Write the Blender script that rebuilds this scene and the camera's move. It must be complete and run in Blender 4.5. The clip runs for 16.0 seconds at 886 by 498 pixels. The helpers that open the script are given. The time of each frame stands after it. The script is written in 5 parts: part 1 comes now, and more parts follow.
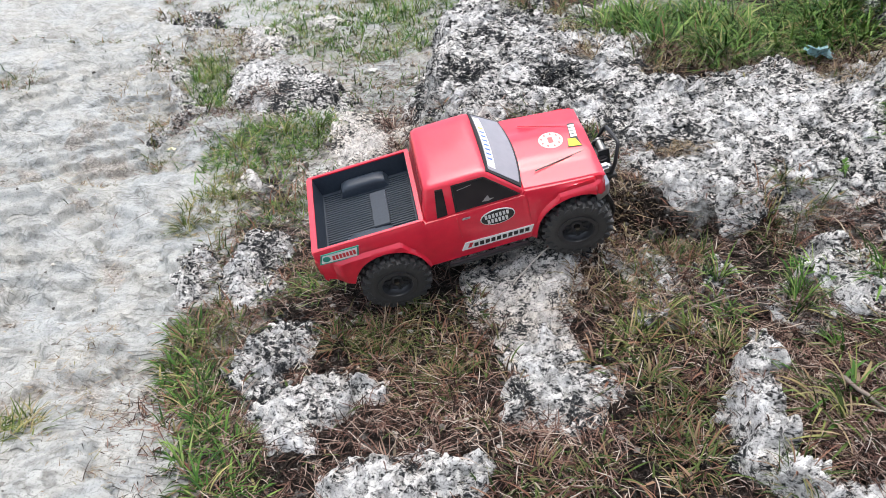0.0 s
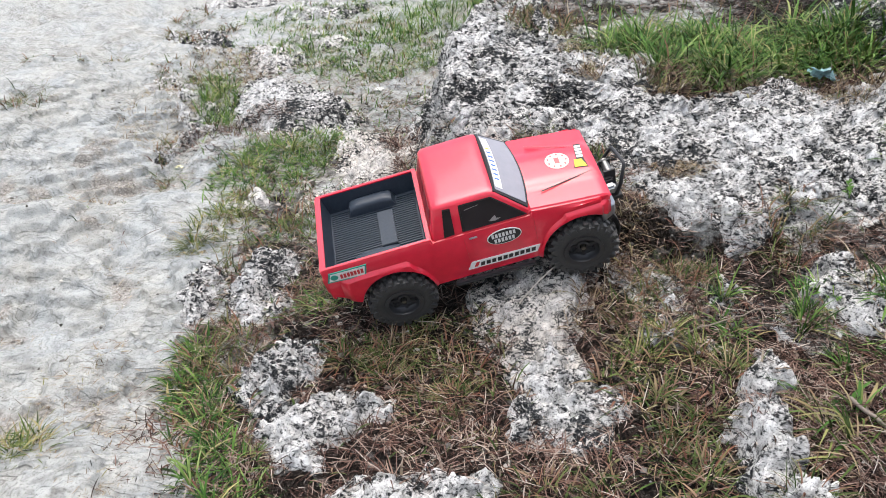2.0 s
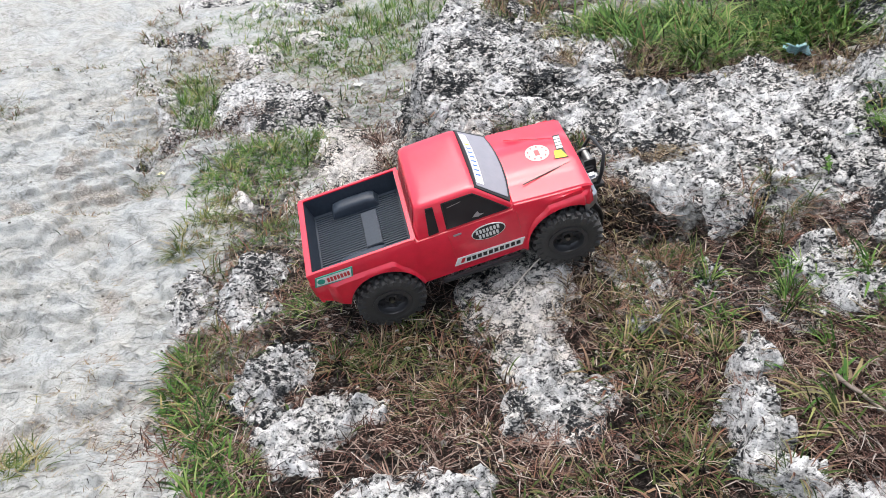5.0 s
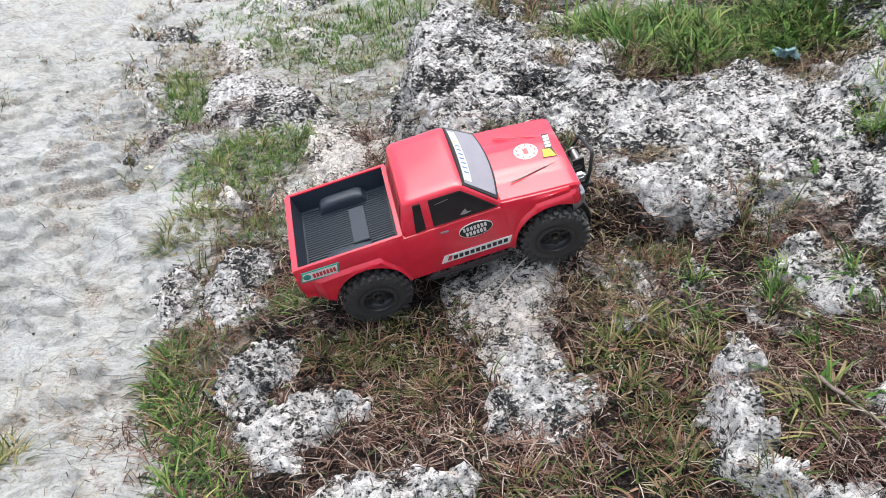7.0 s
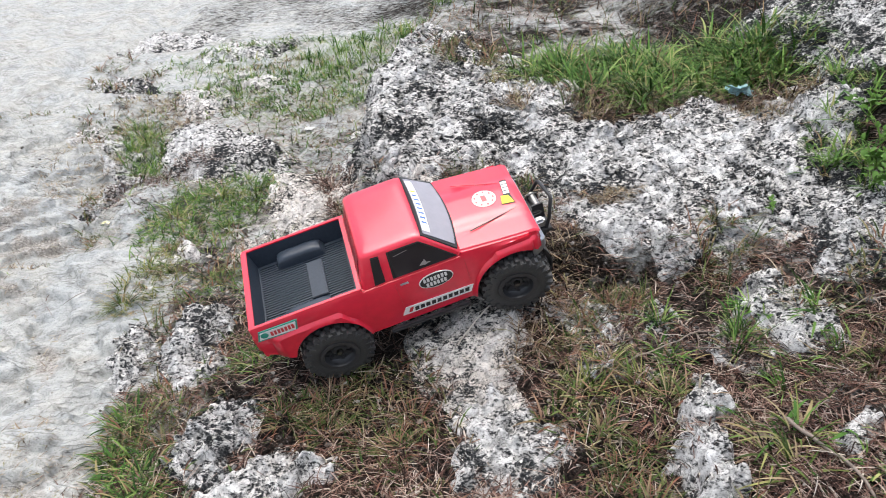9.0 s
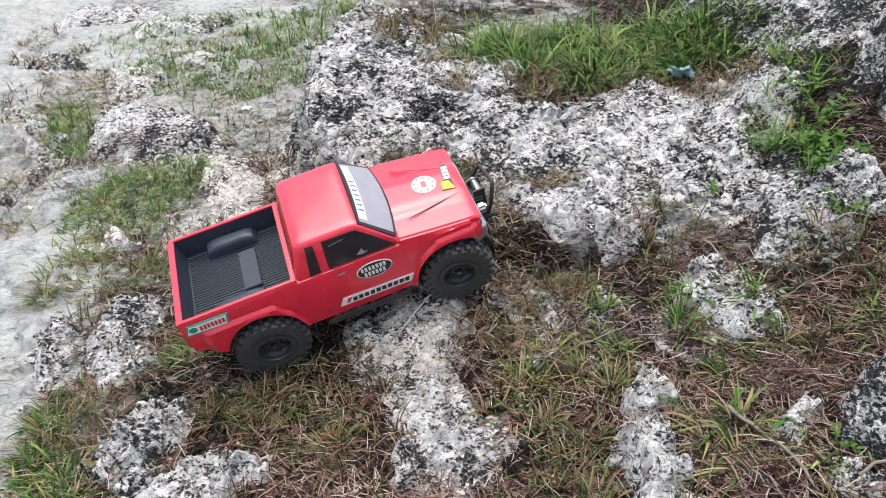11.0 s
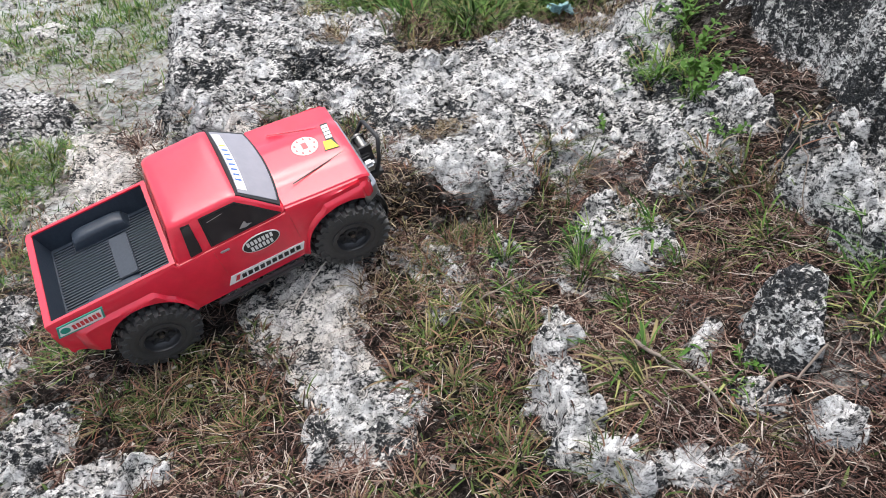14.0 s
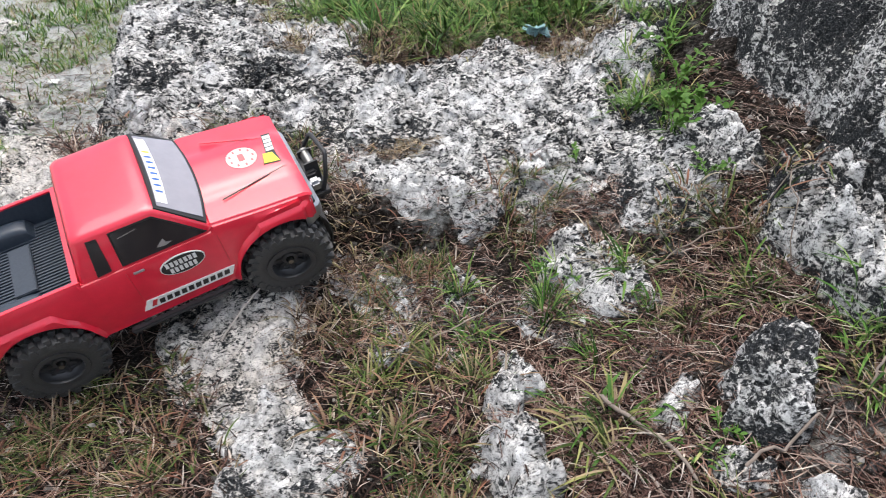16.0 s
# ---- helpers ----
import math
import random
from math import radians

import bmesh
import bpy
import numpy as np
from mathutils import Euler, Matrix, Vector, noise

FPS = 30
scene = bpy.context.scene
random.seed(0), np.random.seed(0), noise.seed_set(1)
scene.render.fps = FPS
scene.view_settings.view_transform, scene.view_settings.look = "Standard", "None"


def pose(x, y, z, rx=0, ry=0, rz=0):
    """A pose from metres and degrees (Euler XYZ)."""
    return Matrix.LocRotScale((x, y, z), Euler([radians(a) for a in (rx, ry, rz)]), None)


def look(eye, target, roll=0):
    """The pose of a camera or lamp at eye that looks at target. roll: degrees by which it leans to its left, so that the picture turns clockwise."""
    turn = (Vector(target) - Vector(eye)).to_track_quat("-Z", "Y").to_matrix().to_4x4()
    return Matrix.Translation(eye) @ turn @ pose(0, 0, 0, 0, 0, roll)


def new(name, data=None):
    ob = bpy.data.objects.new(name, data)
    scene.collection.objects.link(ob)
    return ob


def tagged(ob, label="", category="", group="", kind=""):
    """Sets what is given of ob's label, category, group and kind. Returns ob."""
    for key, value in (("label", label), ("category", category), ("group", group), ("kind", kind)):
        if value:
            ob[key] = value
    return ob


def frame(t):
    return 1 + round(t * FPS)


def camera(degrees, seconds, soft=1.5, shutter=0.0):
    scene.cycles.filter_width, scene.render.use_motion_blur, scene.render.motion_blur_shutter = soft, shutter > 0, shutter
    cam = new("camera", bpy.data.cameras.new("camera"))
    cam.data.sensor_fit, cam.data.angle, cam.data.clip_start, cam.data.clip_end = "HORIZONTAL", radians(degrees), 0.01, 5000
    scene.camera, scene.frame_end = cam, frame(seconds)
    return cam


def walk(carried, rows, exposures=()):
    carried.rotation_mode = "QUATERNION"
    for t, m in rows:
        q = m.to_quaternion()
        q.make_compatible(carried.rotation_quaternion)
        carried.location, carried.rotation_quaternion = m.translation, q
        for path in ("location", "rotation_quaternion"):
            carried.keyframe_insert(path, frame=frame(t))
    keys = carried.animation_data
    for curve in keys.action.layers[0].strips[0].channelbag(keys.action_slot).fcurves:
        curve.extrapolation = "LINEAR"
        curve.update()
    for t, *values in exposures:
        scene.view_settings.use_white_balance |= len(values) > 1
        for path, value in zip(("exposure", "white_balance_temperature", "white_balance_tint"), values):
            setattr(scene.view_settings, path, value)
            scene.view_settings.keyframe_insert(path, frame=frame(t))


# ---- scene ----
cam = camera(61.9, 16.0, soft=0.6, shutter=0.4)
PATH = [
    (0, (0.074, -0.03, 0.892), (0.04, 1.666, -0.169), 1.1),
    (0.5, (0.071, -0.029, 0.895), (0.046, 1.671, -0.159), 1.1),
    (1, (0.065, -0.033, 0.897), (0.035, 1.672, -0.147), 1.1),
    (1.5, (0.067, -0.032, 0.9), (0.029, 1.676, -0.14), 1.1),
    (2, (0.067, -0.036, 0.9), (0.024, 1.683, -0.122), 1.2),
    (2.5, (0.061, -0.032, 0.908), (0.05, 1.696, -0.098), 1.0),
    (3, (0.069, -0.04, 0.916), (0.015, 1.693, -0.081), -0.3),
    (3.5, (0.061, -0.037, 0.921), (0.048, 1.697, -0.076), -0.9),
    (4, (0.077, -0.031, 0.91), (0.075, 1.693, -0.104), -0.8),
    (4.5, (0.089, -0.015, 0.931), (0.072, 1.678, -0.135), -1.8),
    (4.7, (0.077, -0.028, 0.924), (0.056, 1.669, -0.133), -1.6),
    (6.8, (0.076, -0.03, 0.908), (0.094, 1.675, -0.138), 0.0),
    (7, (0.081, -0.028, 0.912), (0.091, 1.672, -0.141), -0.1),
    (7.5, (0.079, -0.028, 0.912), (0.093, 1.675, -0.138), -0.1),
    (8, (0.085, -0.022, 0.916), (0.095, 1.68, -0.134), -0.5),
    (8.5, (0.091, -0.011, 0.928), (0.112, 1.712, -0.087), -1.6),
    (9, (0.104, 0.001, 0.921), (0.189, 1.75, -0.047), -1.0),
    (9.5, (0.11, 0.01, 0.922), (0.227, 1.746, -0.065), -0.9),
    (9.7, (0.122, 0.018, 0.92), (0.255, 1.755, -0.064), -0.7),
    (11.8, (0.124, 0.046, 0.906), (0.39, 1.735, -0.132), 0.2),
    (12, (0.132, 0.042, 0.902), (0.392, 1.732, -0.134), -1.0),
    (12.5, (0.146, 0.046, 0.901), (0.424, 1.707, -0.178), -3.7),
    (13, (0.15, 0.05, 0.893), (0.468, 1.693, -0.202), -3.4),
    (13.5, (0.159, 0.069, 0.886), (0.572, 1.673, -0.235), -1.9),
    (14, (0.148, 0.088, 0.888), (0.607, 1.682, -0.229), -0.6),
    (14.5, (0.15, 0.096, 0.882), (0.627, 1.7, -0.213), -0.7),
    (15, (0.163, 0.121, 0.879), (0.672, 1.713, -0.218), -1.1),
    (15.5, (0.17, 0.153, 0.856), (0.707, 1.758, -0.21), 1.5),
    (16, (0.207, 0.184, 0.826), (0.751, 1.794, -0.228), 3.6),
]
walk(cam, [(t, look(eye, target, roll)) for t, eye, target, roll in PATH])

# ---------------------------------------------------------------- light
world = bpy.data.worlds.new("world")
scene.world = world
world.use_nodes = True
wn = world.node_tree
sky = wn.nodes.new("ShaderNodeTexSky")
sky.sky_type = "NISHITA"
sky.sun_disc = False
sky.sun_elevation = radians(85)
sky.sun_rotation = radians(-50)
sky.dust_density = 4.0
hsv = wn.nodes.new("ShaderNodeHueSaturation")
hsv.inputs["Saturation"].default_value = 0.6
wn.links.new(sky.outputs["Color"], hsv.inputs["Color"])
bg = wn.nodes["Background"]
wn.links.new(hsv.outputs["Color"], bg.inputs["Color"])
bg.inputs["Strength"].default_value = 0.15
sun_data = bpy.data.lights.new("sun", "SUN")
sun_data.energy = 1.1
sun_data.angle = radians(64)
sun_data.color = (1.0, 0.98, 0.95)
sun = new("sun", sun_data)
sun.matrix_world = look((-0.4, 0.35, 6.0), (0, 0, 0))
scene.view_settings.exposure = 0.99


# ---------------------------------------------------------------- noise in numpy
def lattice(ix, iy, seed):
    h = (ix.astype(np.int64) * 374761393 + iy.astype(np.int64) * 668265263 + seed * 974634497) & 0xFFFFFFFF
    h = ((h ^ (h >> 13)) * 1274126177) & 0xFFFFFFFF
    h = ((h ^ (h >> 16)) * 2246822519) & 0xFFFFFFFF
    return ((h ^ (h >> 15)) & 0xFFFFFF) / float(0xFFFFFF)


def smooth_noise(x, y, scale, seed=0):
    """Value noise, -1 to 1; scale: metres from knot to knot."""
    x, y = np.asarray(x, float) / scale, np.asarray(y, float) / scale
    ix, iy = np.floor(x), np.floor(y)
    fx, fy = x - ix, y - iy
    fx, fy = fx * fx * (3 - 2 * fx), fy * fy * (3 - 2 * fy)
    a, b = lattice(ix, iy, seed), lattice(ix + 1, iy, seed)
    c, d = lattice(ix, iy + 1, seed), lattice(ix + 1, iy + 1, seed)
    return 2 * ((a * (1 - fx) + b * fx) * (1 - fy) + (c * (1 - fx) + d * fx) * fy) - 1


def fbm(x, y, scale, octaves=4, seed=0, gain=0.5):
    """Octaves of noise, each turned against the last."""
    total, amp = 0.0, 1.0
    x, y = np.asarray(x, float), np.asarray(y, float)
    for k in range(octaves):
        total = total + amp * smooth_noise(x, y, scale, seed + 17 * k)
        x, y = 0.8 * x - 0.6 * y + 3.1, 0.6 * x + 0.8 * y - 1.7
        scale, amp = scale * 0.5, amp * gain
    return total


def pits(x, y, scale, seed=0):
    """Distance to the nearest scattered pit centre, in units of scale."""
    x, y = np.asarray(x, float) / scale, np.asarray(y, float) / scale
    ix, iy = np.floor(x), np.floor(y)
    best = np.full(x.shape, 9.0)
    for dx in (-1, 0, 1):
        for dy in (-1, 0, 1):
            jx, jy = ix + dx, iy + dy
            px, py = jx + lattice(jx, jy, seed), jy + lattice(jx, jy, seed + 5)
            best = np.minimum(best, (px - x) ** 2 + (py - y) ** 2)
    return np.sqrt(best)


def step(v, lo, hi):
    u = np.clip((np.asarray(v, float) - lo) / (hi - lo), 0, 1)
    return u * u * (3 - 2 * u)


def bump(x, y, cx, cy, rx, ry, deg=0):
    """1 in the middle of an ellipse, 0 on its rim, below 0 outside."""
    a = radians(deg)
    u = ((x - cx) * math.cos(a) + (y - cy) * math.sin(a)) / rx
    v = (-(x - cx) * math.sin(a) + (y - cy) * math.cos(a)) / ry
    return 1 - (u * u + v * v)


# ---------------------------------------------------------------- lie of the land
def land(x, y):
    """The smooth height of the hillside: a flat worn track, a bank that climbs, and a ledge."""
    x, y = np.asarray(x, float), np.asarray(y, float)
    yc = np.minimum(y, 3.0)
    u, v = x + 0.04 + 0.066 * yc, np.minimum(x, 1.6) - 0.71
    u = np.minimum(u, 1.9)
    z = -0.045 + 0.135 * (u + np.sqrt(u * u + 0.48)) + 0.1 * (v + np.sqrt(v * v + 0.01))
    z = z + 0.045 * np.exp(-((x - 0.08) / 0.26) ** 2 - ((y - 1.17) / 0.17) ** 2)
    z = z + 0.040 * np.exp(-((x - 0.29) / 0.12) ** 2 - ((y - 1.19) / 0.14) ** 2)
    wob = 0.035 * fbm(x, y, 0.16, 3, 3)
    edge = np.maximum(0.30 - 0.75 * (y - 1.23), -0.035 + 0.19 * np.clip(y - 2.03, 0, 9)) + wob
    front = 1.20 + 0.25 * np.clip(x - 0.72, 0, 1) + 0.8 * wob
    inside = step(x - edge, -0.025, 0.045) * step(y - front, -0.05, 0.05) * (1 - step(x, 0.8, 1.15))
    top = 0.245 + 0.10 * np.clip(y - 1.25, 0, 0.6) + 0.05 * (x - 0.4)
    return z + inside * np.maximum(top - z, 0)


# rocks: name, label, lichen, [lobes: x, y, long and short radius, turn, height]
ROCKS = [
    ("limestone_ledge", "pitted grey-white limestone ledge with black lichen", 0.48,
     [(0.14, 2.16, 0.66, 0.22, 84, 0.030), (0.36, 1.64, 0.36, 0.19, 125, 0.028), (0.70, 1.36, 0.26, 0.19, 140, 0.025),
      (0.605, 1.61, 0.10, 0.042, 78, 0.050), (0.29, 1.28, 0.15, 0.07, 113, 0.022),
      (0.76, 1.60, 0.34, 0.15, 14, 0.020), (0.58, 1.50, 0.26, 0.18, 130, 0.018), (0.90, 1.28, 0.16, 0.14, 60, 0.025), (0.86, 1.50, 0.18, 0.11, 160, 0.024), (0.42, 2.10, 0.42, 0.15, 102, 0.012)]),
    ("rock", "white limestone block with dark holes before the ledge", 0.45, [(0.500, 1.290, 0.125, 0.045, 150, 0.026)]),
    ("rock", "low grey limestone boulder in the grass beside the track", 0.54, [(-0.570, 2.395, 0.30, 0.15, 117, 0.062), (-0.386, 2.289, 0.22, 0.085, 122, 0.032)]),
    ("rock", "pale worn limestone slab behind the toy truck", 0.40,
     [(-0.119, 1.771, 0.32, 0.12, 118, 0.030), (-0.218, 1.985, 0.21, 0.080, 122, 0.022)]),
    ("rock", "pale gritty limestone slab under the toy truck", 0.44,
     [(0.087, 1.396, 0.33, 0.115, 108, 0.026), (0.185, 1.130, 0.24, 0.115, 105, 0.022)]),
    ("rock", "pitted white limestone outcrop between dry grass", 0.5, [(0.244, 0.828, 0.130, 0.090, 98, 0.026), (0.232, 0.960, 0.13, 0.072, 115, 0.015)]),
    ("rock", "grey pitted limestone hump beside green grass", 0.58, [(-0.231, 1.010, 0.085, 0.066, 37, 0.030), (-0.252, 0.920, 0.098, 0.048, 110, 0.030)]),
    ("rock", "white and black limestone hump in dry grass", 0.54, [(-0.130, 0.846, 0.098, 0.060, 2, 0.032), (-0.185, 0.790, 0.092, 0.040, 145, 0.020)]),
    ("rock", "broad white limestone hump with dark pits", 0.50, [(0.010, 0.670, 0.130, 0.070, 3, 0.042)]),
    ("rock", "knobbly limestone ridge with a white crest", 0.52,
     [(0.536, 0.830, 0.080, 0.018, 76, 0.022), (0.503, 0.735, 0.055, 0.034, 75, 0.046), (0.494, 0.665, 0.075, 0.032, 95, 0.048), (0.520, 0.600, 0.065, 0.028, 125, 0.038)]),
    ("rock", "low white limestone running into soil", 0.46, [(0.600, 0.556, 0.075, 0.032, 158, 0.026)]),
    ("rock", "grey limestone outcrop half covered in litter", 0.52, [(0.720, 0.997, 0.115, 0.058, 93, 0.030), (0.640, 0.937, 0.075, 0.045, 72, 0.010)]),
    ("rock", "dark broken limestone rubble under dead stems", 0.58, [(0.541, 1.045, 0.09, 0.048, 108, 0.013), (0.434, 1.100, 0.08, 0.052, 129, 0.013)]),
    ("rock", "flat grey limestone rubble in soil", 0.56, [(0.440, 0.985, 0.09, 0.036, 135, 0.010)]),
    ("rock", "mottled grey limestone lumps of the wall", 0.60,
     [(0.965, 0.770, 0.10, 0.055, 56, 0.075), (1.010, 0.900, 0.12, 0.080, 69, 0.085)]),
    ("rock", "dark lichen-covered limestone wall", 0.70,
     [(1.22, 1.02, 0.26, 0.12, 62, 0.14), (1.38, 1.32, 0.40, 0.22, 75, 0.24), (1.34, 0.78, 0.30, 0.22, 60, 0.18)]),
    ("rock", "grey limestone block at the edge of the grass", 0.55, [(1.045, 1.545, 0.15, 0.07, 75, 0.06), (1.28, 1.95, 0.36, 0.20, 100, 0.07)]),
    ("rock", "grey limestone shelf under a weed", 0.60, [(0.890, 1.108, 0.13, 0.075, 91, 0.035), (1.005, 1.130, 0.10, 0.055, 91, 0.045)]),
    ("rock", "black-sided limestone knob with a white crest", 0.66, [(0.795, 0.695, 0.064, 0.052, 61, 0.055)]),
    ("rock", "small white-edged stone in dead stems", 0.42, [(0.709, 0.737, 0.068, 0.028, 77, 0.024), (0.719, 0.633, 0.052, 0.027, 115, 0.022)]),
    ("rock", "small grey stone in soil and dead stems", 0.46, [(0.765, 0.540, 0.056, 0.034, 130, 0.022)]),
    ("rock", "low grey limestone hump between grass tufts", 0.56, [(-0.355, 1.300, 0.115, 0.062, 77, 0.028)]),
    ("rock", "pale limestone knob showing through the grass", 0.5, [(-0.315, 1.175, 0.070, 0.050, 111, 0.030)]),
    ("rock", "flat grey stone at the edge of the track", 0.45, [(-0.499, 1.261, 0.080, 0.052, 97, 0.018)]),
    ("rock", "flat pale stone in the grass", 0.2, [(-0.500, 1.655, 0.072, 0.048, 165, 0.018)]),
    ("rock", "pale stone half sunk beside the slab", 0.42, [(-0.293, 1.640, 0.085, 0.050, 61, 0.018)]),
    ("rock", "flat pale stone beside the far grass", 0.3, [(-0.72, 2.98, 0.17, 0.11, 118, 0.03)]),
    ("rock", "pale flat stone in the far turf", 0.3, [(-0.555, 3.20, 0.17, 0.09, 145, 0.022)]),
    ("rock", "low pitted stone between track and turf", 0.45, [(-0.826, 2.156, 0.12, 0.065, 30, 0.020)]),
    ("rock", "low pale stone along the grass edge", 0.4, [(-0.878, 2.430, 0.137, 0.060, 116, 0.020)]),
    ("rock", "small pale stone on the track edge", 0.3, [(-1.02, 2.62, 0.09, 0.06, 20, 0.024)]),
    ("rock", "dark pitted stone on the far track edge", 0.46, [(-1.18, 3.34, 0.26, 0.12, 130, 0.034)]),
    ("rock", "broad dark limestone hump far along the track", 0.42, [(-1.20, 4.10, 0.32, 0.14, 10, 0.04)]),
    ("rock", "grey stone in the far turf", 0.36, [(-0.66, 3.80, 0.26, 0.12, 10, 0.035)]),
]


def warp(x, y):
    """Places shifted a little, so that outlines come out ragged."""
    return x + 0.026 * fbm(x, y, 0.07, 4, 31), y + 0.026 * fbm(x, y, 0.07, 4, 47)


def rise(x, y, lobes, warped=None):
    """How far a rock stands over the land: below 0 outside it."""
    best = np.full(np.shape(x), -1.0)
    wx, wy = warped or warp(x, y)
    for cx, cy, rx, ry, deg, h in lobes:
        b = bump(wx, wy, cx, cy, rx, ry, deg)
        v = np.where(b > 0, h * (1 - (1 - np.clip(b, 0, 1)) ** 1.8), b * 0.06)
        best = np.maximum(best, v)
    return best


def track_rim(y):
    """Where the worn track gives way to the bank."""
    return -0.395 - 0.295 * np.clip(y - 0.9, 0, 3)


def track(x, y):
    """1 on the bare limestone track, 0 on the bank."""
    rim = track_rim(y)
    return 1 - step(x - rim + 0.10 * fbm(x, y, 0.22, 4, 61), -0.12, 0.12)


def plates(x, y):
    """Height of the worn track: smooth humps that end in low ragged steps."""
    h = 0.085 * fbm(x * 0.9, y * 1.15, 0.36, 2, 7) + 0.014 * fbm(x * 0.8, y * 1.4, 0.10, 4, 9) - 0.03 * (y - 1.2)
    u = h / 0.026 + 0.26 * fbm(x, y, 0.045, 3, 15)
    k = np.floor(u)
    stepped = 0.026 * (k + step(u - k, 0.74, 0.99))
    fine = -0.010 * np.abs(fbm(x * 0.7, y * 1.3, 0.06, 4, 11)) + 0.0022 * fbm(x, y, 0.013, 3, 16)
    return 0.25 * h + 0.75 * stepped + 0.03 * (y - 1.2) + fine


def ground_height(x, y):
    t = track(x, y)
    near = 1 - step(np.hypot(x, y - 1.2), 4, 12)
    rough = 0.012 * fbm(x, y, 0.14, 3, 21) + 0.004 * fbm(x, y, 0.02, 2, 23)
    return land(x, y) + near * (t * (plates(x, y) - 0.012) + (1 - t) * rough) - 0.004


def footing(x, y):
    """What the rocks stand on: the bank's slope, and the lumps of the track."""
    base = land(x, y)
    return base + track(x, y) * (ground_height(x, y) - base)


def surface(x, y):
    """The top of ground or rock, without the fine pits."""
    z, base, w = ground_height(x, y), footing(x, y), warp(x, y)
    for _, _, _, lobes in ROCKS:
        z = np.maximum(z, base + rise(x, y, lobes, w))
    return z


# ---------------------------------------------------------------- materials
def material(name):
    m = bpy.data.materials.new(name)
    m.use_nodes = True
    return m, m.node_tree.nodes, m.node_tree.links, m.node_tree.nodes["Principled BSDF"]


def ramp(nodes, stops):
    r = nodes.new("ShaderNodeValToRGB")
    while len(r.color_ramp.elements) < len(stops):
        r.color_ramp.elements.new(0.5)
    for e, (p, c) in zip(r.color_ramp.elements, stops):
        e.position, e.color = p, (*c, 1)
    return r


def noise_node(nodes, links, coord, scale, detail=4.0, rough=0.6, distort=0.0):
    n = nodes.new("ShaderNodeTexNoise")
    n.inputs["Scale"].default_value, n.inputs["Detail"].default_value = scale, detail
    n.inputs["Roughness"].default_value, n.inputs["Distortion"].default_value = rough, distort
    links.new(coord, n.inputs["Vector"])
    return n


def mix_node(nodes, links, fac, a, b, mode="MIX"):
    m = nodes.new("ShaderNodeMix")
    m.data_type, m.blend_type = "RGBA", mode
    for socket, value in ((m.inputs[0], fac), (m.inputs[6], a), (m.inputs[7], b)):
        if isinstance(value, (int, float)):
            socket.default_value = value
        elif isinstance(value, tuple):
            socket.default_value = (*value, 1)
        else:
            links.new(value, socket)
    return m.outputs[2]


